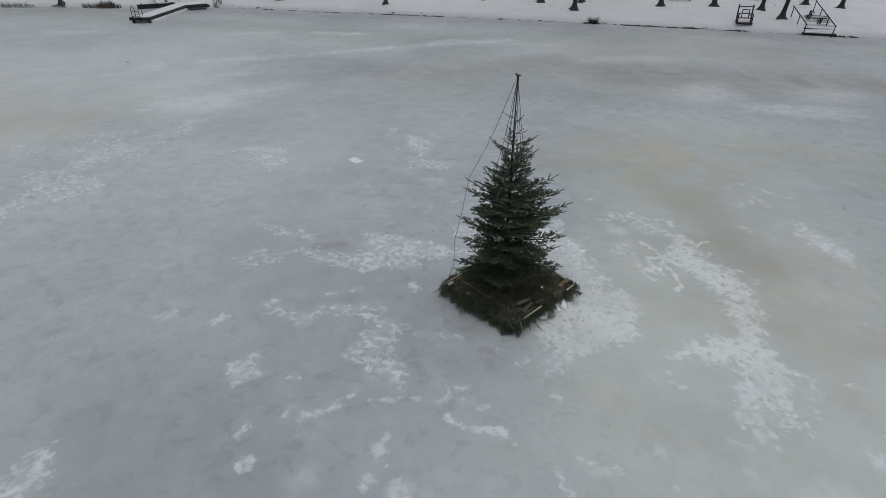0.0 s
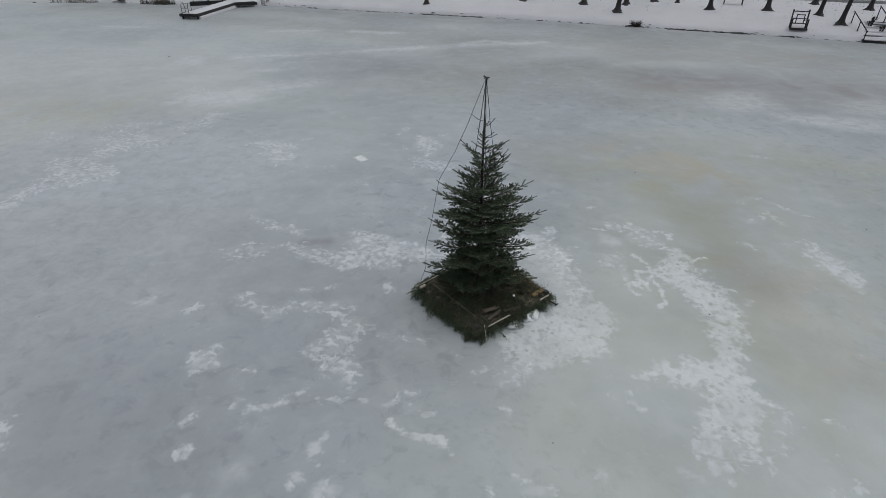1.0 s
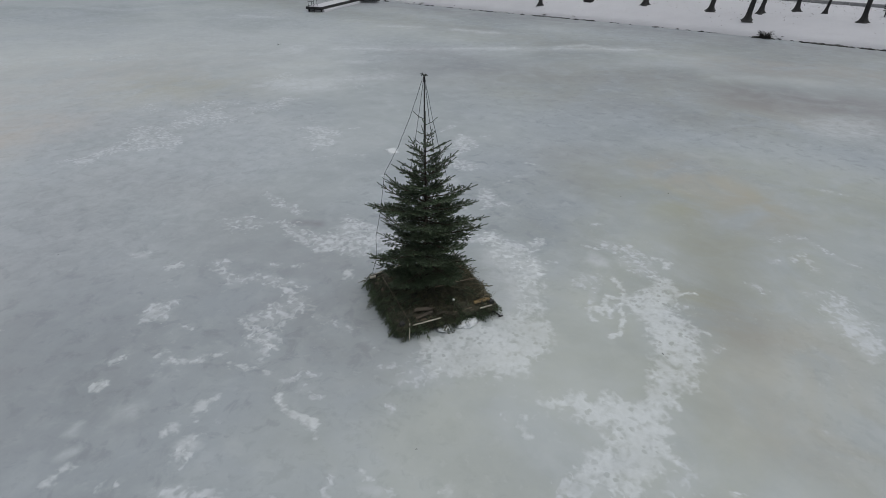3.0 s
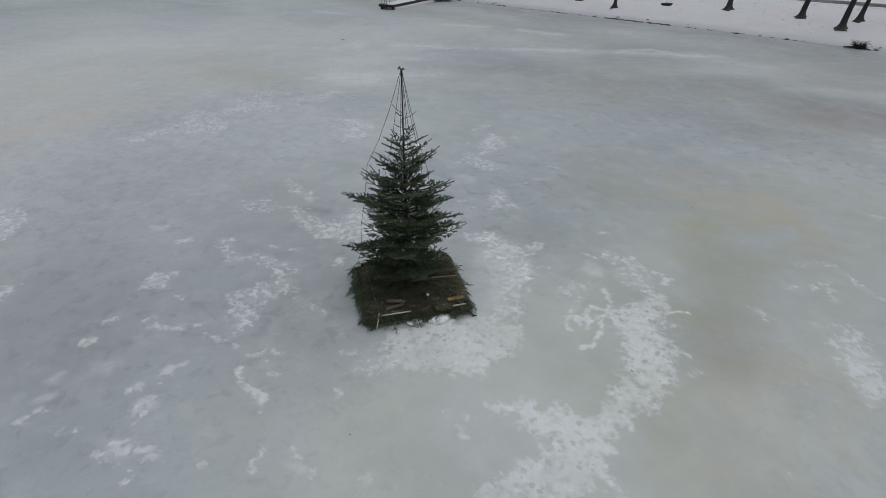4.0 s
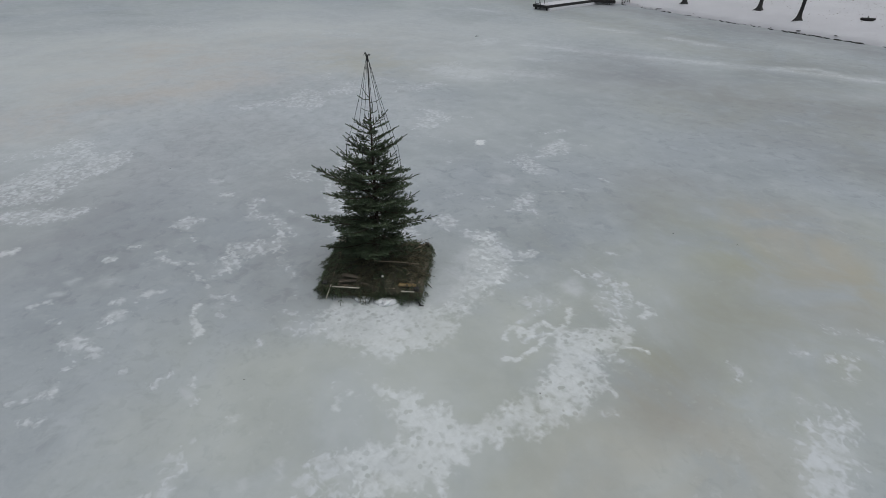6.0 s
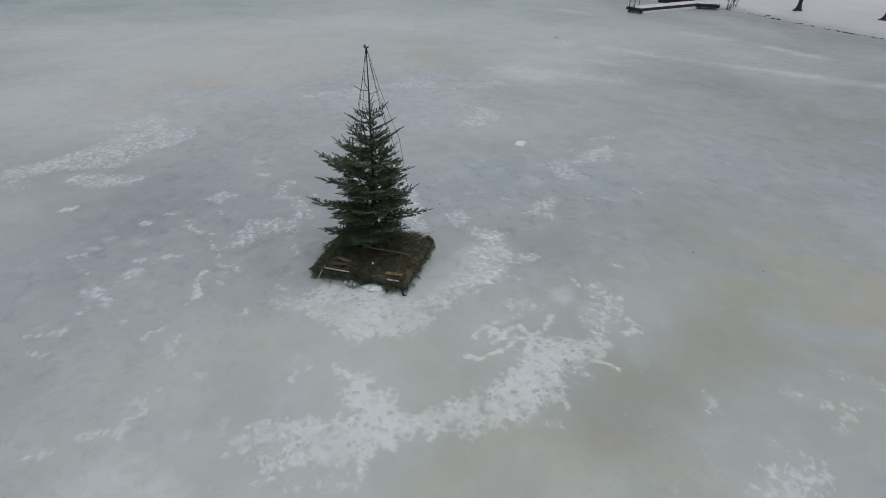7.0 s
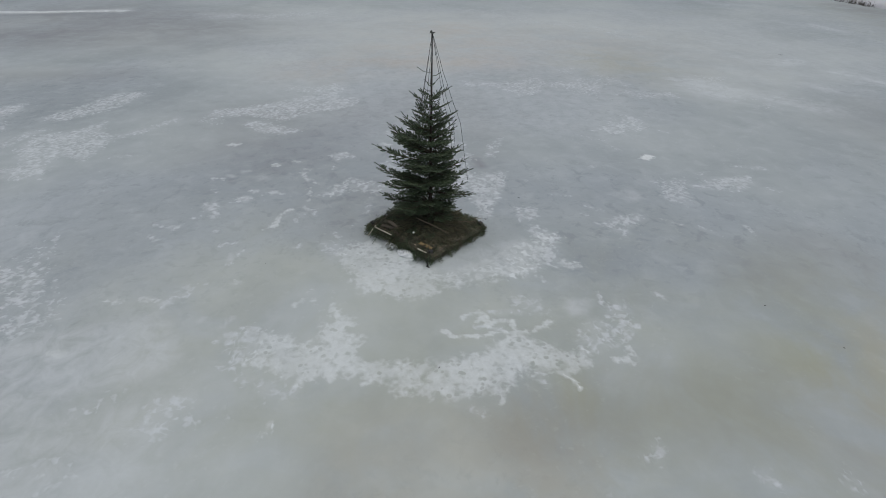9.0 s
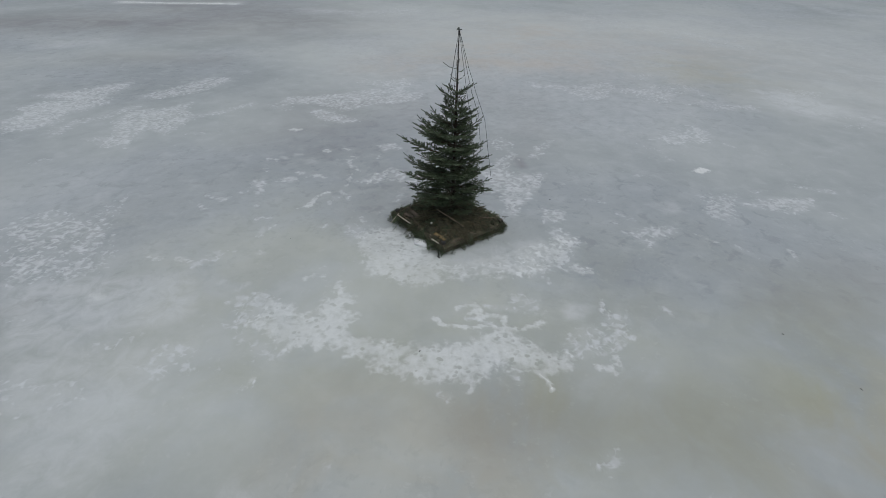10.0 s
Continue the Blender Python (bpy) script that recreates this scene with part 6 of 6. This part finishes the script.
def bare_shrub(x, y, high, seed, stems=14):
    r = random.Random(seed)
    s = thing("shrub", Matrix.Translation((x, y, max(on_bank(x, y), 0) - 0.03)), "small bare shrub with thin brown twigs at the water's edge", "shrub", "bare shrubs on the bank")
    for k in range(stems):
        verts, faces = [], []
        a, out = r.uniform(0, 6.28), r.uniform(0.1, 0.45) * high
        tip = Vector((math.cos(a) * out, math.sin(a) * out, high * r.uniform(0.7, 1.05)))
        foot = Vector((math.cos(a) * 0.08, math.sin(a) * 0.08, 0))
        mid = foot.lerp(tip, 0.5) + Vector((0, 0, 0.08 * high))
        tube([foot, mid, tip], [0.008, 0.006, 0.003], 5, verts, faces)
        for j in range(5):
            p = mid.lerp(tip, r.random())
            w = Vector((r.uniform(-1, 1), r.uniform(-1, 1), r.uniform(0.3, 1.2))) * 0.2 * high
            tube([p, p + w], [0.006, 0.002], 4, verts, faces)
        mesh_object("stem", verts, faces, TRUNK, s)


for k, (x, y, h) in enumerate(((-21.3, 41.0, 1.1), (-20.6, 41.5, 1.2), (-19.9, 42.0, 1.0), (-17.0, 41.3, 0.9), (-16.7, 41.5, 0.8))):
    bare_shrub(x, y, h, 40 + k)
for k, (x, y) in enumerate(((21.2, 34.3), (20.75, 33.7), (21.0, 33.0))):
    bare_shrub(x, y, 0.38, 60 + k, 22)


def reed_clump(x0, x1, y, high, count, seed):
    r = random.Random(seed)
    verts, faces = [], []
    for k in range(count):
        x = r.uniform(x0, x1)
        yy = y + r.uniform(-0.25, 0.35)
        lean = Vector((r.uniform(-0.3, 0.3), r.uniform(-0.3, 0.3), 1)) * high * r.uniform(0.5, 1.1)
        p = Vector((x, yy, 0.0))
        w = Vector((0.012, 0.004, 0))
        n = len(verts)
        q = p + lean * 0.6
        e = p + lean + Vector((r.uniform(-0.15, 0.15), 0, -0.05))
        verts.extend((p - w, p + w, q + w * 0.8, q - w * 0.8, e))
        faces.extend(((n, n + 1, n + 2, n + 3), (n + 3, n + 2, n + 4)))
    tagged(mesh_object("reeds", verts, faces, GRASS), "dry brown reeds standing at the frozen shore", "reeds", kind="stuff")


reed_clump(-26.0, -23.4, 40.35, 0.40, 170, 7)
reed_clump(-24.9, -23.9, 40.3, 0.55, 130, 8)
reed_clump(-33.5, -29.5, 40.2, 0.42, 150, 9)


def shore_bush(x, y):
    r = random.Random(33)
    bush = thing("shore_bush", Matrix.Translation((x, y, 0.0)), "small dark tuft of brush on the shoreline", "bush")
    verts, faces = [], []
    for k in range(160):
        a, ln = r.uniform(0, 6.28), r.uniform(0.15, 0.5)
        up = r.uniform(0.15, 0.9)
        e = Vector((math.cos(a) * ln, math.sin(a) * ln * 0.5, up * ln + 0.05))
        tube([(math.cos(a) * 0.1, 0, 0), e * 0.6 + Vector((0, 0, 0.06)), e], [0.012, 0.008, 0.003], 4, verts, faces)
    mesh_object("twigs", verts, faces, SOIL, bush)
    verts, faces = tube([(-0.62, -0.05, 0.05), (-0.2, -0.02, 0.08), (0.3, 0.03, 0.09)], [0.03, 0.06, 0.05], 7)
    mesh_object("root", verts, faces, SOIL, bush, smooth=True)


shore_bush(8.72, 35.42)


# ---- soil, stones and litter along the shore ----
def soil_edge(x0, x1, high, seed, depth=0.17):
    """A strip of bare dark soil where the bank breaks off to the ice."""
    n = max(8, int((x1 - x0) / 0.07))
    us, vs = np.linspace(0, 1, n), np.linspace(-1, 1, 9)
    u, v = np.meshgrid(us, vs)
    x = x0 + (x1 - x0) * u
    y = shore(x) - 0.10 + v * depth * (0.45 + 0.9 * fbm(x * 3, v * 0 + 2, seed))
    body = np.clip(1 - v * v, 0, 1) ** 0.6 * np.clip(np.minimum(u, 1 - u) * (x1 - x0) / 0.2, 0, 1)
    z = -0.06 + body * high * 0.62 * ((-0.9 if depth < 0.2 else -0.2) + (3.6 if depth < 0.2 else 2.3) * fbm(x * 9, v * 3, seed + 5)) + 0.02 * (v > -0.2)
    ob = sheet("soil_edge", us, vs, z, SOIL, smooth=False)
    co = np.stack([x, y, z], -1).reshape(-1).astype(np.float32)
    ob.data.vertices.foreach_set("co", co)
    ob.data.update()
    tagged(ob, "strip of bare dark soil and roots at the waterline", "soil", kind="structure")


soil_edge(-8.75, -7.52, 0.11, 0)
soil_edge(-5.75, -5.13, 0.11, 7)
soil_edge(-4.51, -3.58, 0.11, 14)
soil_edge(-3.58, -2.93, 0.11, 21)
soil_edge(-2.15, -0.44, 0.13, 28, 0.20)
soil_edge(0.69, 1.02, 0.11, 35)
soil_edge(1.43, 2.00, 0.11, 42)
soil_edge(5.25, 5.94, 0.11, 49)
soil_edge(6.42, 6.66, 0.11, 56)
soil_edge(9.71, 9.98, 0.11, 63)
soil_edge(10.45, 12.85, 0.13, 70, 0.22)
soil_edge(12.80, 14.85, 0.14, 77, 0.22)
soil_edge(16.47, 16.68, 0.11, 84)
soil_edge(-12.54, -12.29, 0.11, 91)
soil_edge(-16.66, -16.49, 0.11, 98)
soil_edge(-13.45, -12.36, 0.11, 105)
soil_edge(-17.19, -16.53, 0.11, 112)
soil_edge(15.76, 17.04, 0.11, 119)
soil_edge(20.07, 21.92, 0.16, 126)


def stone_meshes():
    meshes = []
    for k in range(6):
        bm = bmesh.new()
        bmesh.ops.create_icosphere(bm, subdivisions=2, radius=1.0)
        off = Vector((k * 2.3, k * 4.1, 1.0))
        for v in bm.verts:
            v.co *= 1 + 0.4 * noise.noise(v.co * 1.3 + off) + 0.3 * noise.noise(v.co * 3.5 + off)
            v.co.z = v.co.z * 0.55
        me = bpy.data.meshes.new("stone")
        bm.to_mesh(me)
        bm.free()
        me.materials.append(STONE)
        meshes.append(me)
    return meshes


def shore_stones():
    meshes = stone_meshes()
    r = random.Random(71)
    for k in range(170):
        x = r.uniform(-34, 25)
        if -19.5 < x < -16.6:
            continue
        y = float(shore(x)) + r.uniform(-0.22, 0.12)
        size = r.uniform(0.018, 0.055) * (1.6 if r.random() < 0.12 else 1)
        ob = new("stone", r.choice(meshes))
        ob.matrix_world = pose(x, y, 0.03 + max(0, on_bank(x, y)) * 0.9, r.uniform(-10, 10), r.uniform(-8, 8), -12 + r.choice((0, 180)) + r.uniform(-35, 35)) @ Matrix.Diagonal((size * r.uniform(1.2, 4.0), size, size * 0.55, 1))
        tagged(ob, "dark wet stone half sunk in the snowy shore", "stone", "stones along the shore")


shore_stones()


def leaf_litter():
    verts, faces = [], []
    r = random.Random(87)
    for k in range(1000):
        x = r.uniform(-9, 24)
        cx = math.sin(x * 1.7) * 1.2 + math.sin(x * 0.6 + 1) * 1.5
        y = float(shore(x)) + (abs(r.gauss(4.2 + cx, 1.6)) + 0.5 if k < 480 else r.uniform(7.4, 9.2))
        z = on_bank(x, y) + 0.012
        s, a = r.uniform(0.018, 0.055), r.uniform(0, 6.28)
        c, d = Vector((math.cos(a), math.sin(a), r.uniform(-0.2, 0.4))) * s, Vector((-math.sin(a), math.cos(a), r.uniform(-0.2, 0.3))) * s * 0.6
        p = Vector((x, y, z))
        n = len(verts)
        verts.extend((p - c, p - d + Vector((0, 0, 0.012)), p + c, p + d + Vector((0, 0, 0.012))))
        faces.append((n, n + 1, n + 2, n + 3))
    tagged(mesh_object("leaf_litter", verts, faces, LITTER), "scattered old brown leaves on the snow", "leaves", kind="stuff")


leaf_litter()


def ice_twig(x, y, ln, seed):
    r = random.Random(seed)
    a = r.uniform(0, 3.1)
    verts, faces = [], []
    d = Vector((math.cos(a), math.sin(a), 0)) * ln
    p = Vector((x, y, 0.012))
    tube([p - d * 0.5, p + Vector((0, 0, 0.008)), p + d * 0.5], [min(0.006, 0.1 * ln + 0.001), min(0.007, 0.12 * ln + 0.001), min(0.004, 0.07 * ln)], 5, verts, faces)
    tube([p, p + Vector((-d.y, d.x, 0.3 * ln)) * 0.4], [min(0.005, 0.08 * ln), min(0.003, 0.05 * ln)], 5, verts, faces)
    tagged(mesh_object("ice_twig", verts, faces, SOIL), "small dark twig lying on the ice", "twig", "twigs on the ice")


ice_twig(8.40, 10.21, 0.06, 3)
ice_twig(1.93, 4.32, 0.022, 4)
ice_twig(-5.57, 5.70, 0.024, 5)
ice_twig(4.45, 7.01, 0.034, 6)
ice_twig(3.43, 11.99, 0.03, 7)
ice_twig(4.39, 12.53, 0.03, 8)
ice_twig(-0.31, 8.97, 0.035, 11)
ice_twig(-13.80, 23.30, 0.25, 12)


def half_buried_log():
    x, y = -1.52, 40.98
    verts, faces = tube([(-0.36, 0, 0.10), (-0.1, 0.02, 0.06), (0.18, 0.0, 0.09), (0.34, 0.05, 0.15)], [0.05, 0.11, 0.10, 0.03], 8)
    tube([(0.0, 0, 0.08), (-0.05, 0.05, 0.26)], [0.05, 0.02], 6, verts, faces)
    ob = tagged(mesh_object("log", verts, faces, SOIL, smooth=True), "short dark log lying half buried in snow", "log")
    ob.matrix_world = Matrix.Translation((x, y, on_bank(x, y) - 0.02))


half_buried_log()


def kerb():
    """The low grey kerb of the footpath at the top of the bank."""
    xs = np.linspace(-2, 26, 57)
    for k in range(0, 56, 4):
        a, b = xs[k], xs[k + 4]
        ya, yb = float(shore(a)) + 9.4, float(shore(b)) + 9.4
        ln = math.hypot(b - a, yb - ya)
        z = on_bank((a + b) / 2, (ya + yb) / 2)
        ob = part("kerb_stone", board((ln - 0.02, 0.22, 0.24), None, 0.015), PATHGREY)
        ob.matrix_world = pose((a + b) / 2, (ya + yb) / 2, z + 0.06, 0, 0, math.degrees(math.atan2(yb - ya, b - a)))
        tagged(ob, "grey kerb stone edging the path above the bank", "kerb", "kerb of the path", "structure")


kerb()
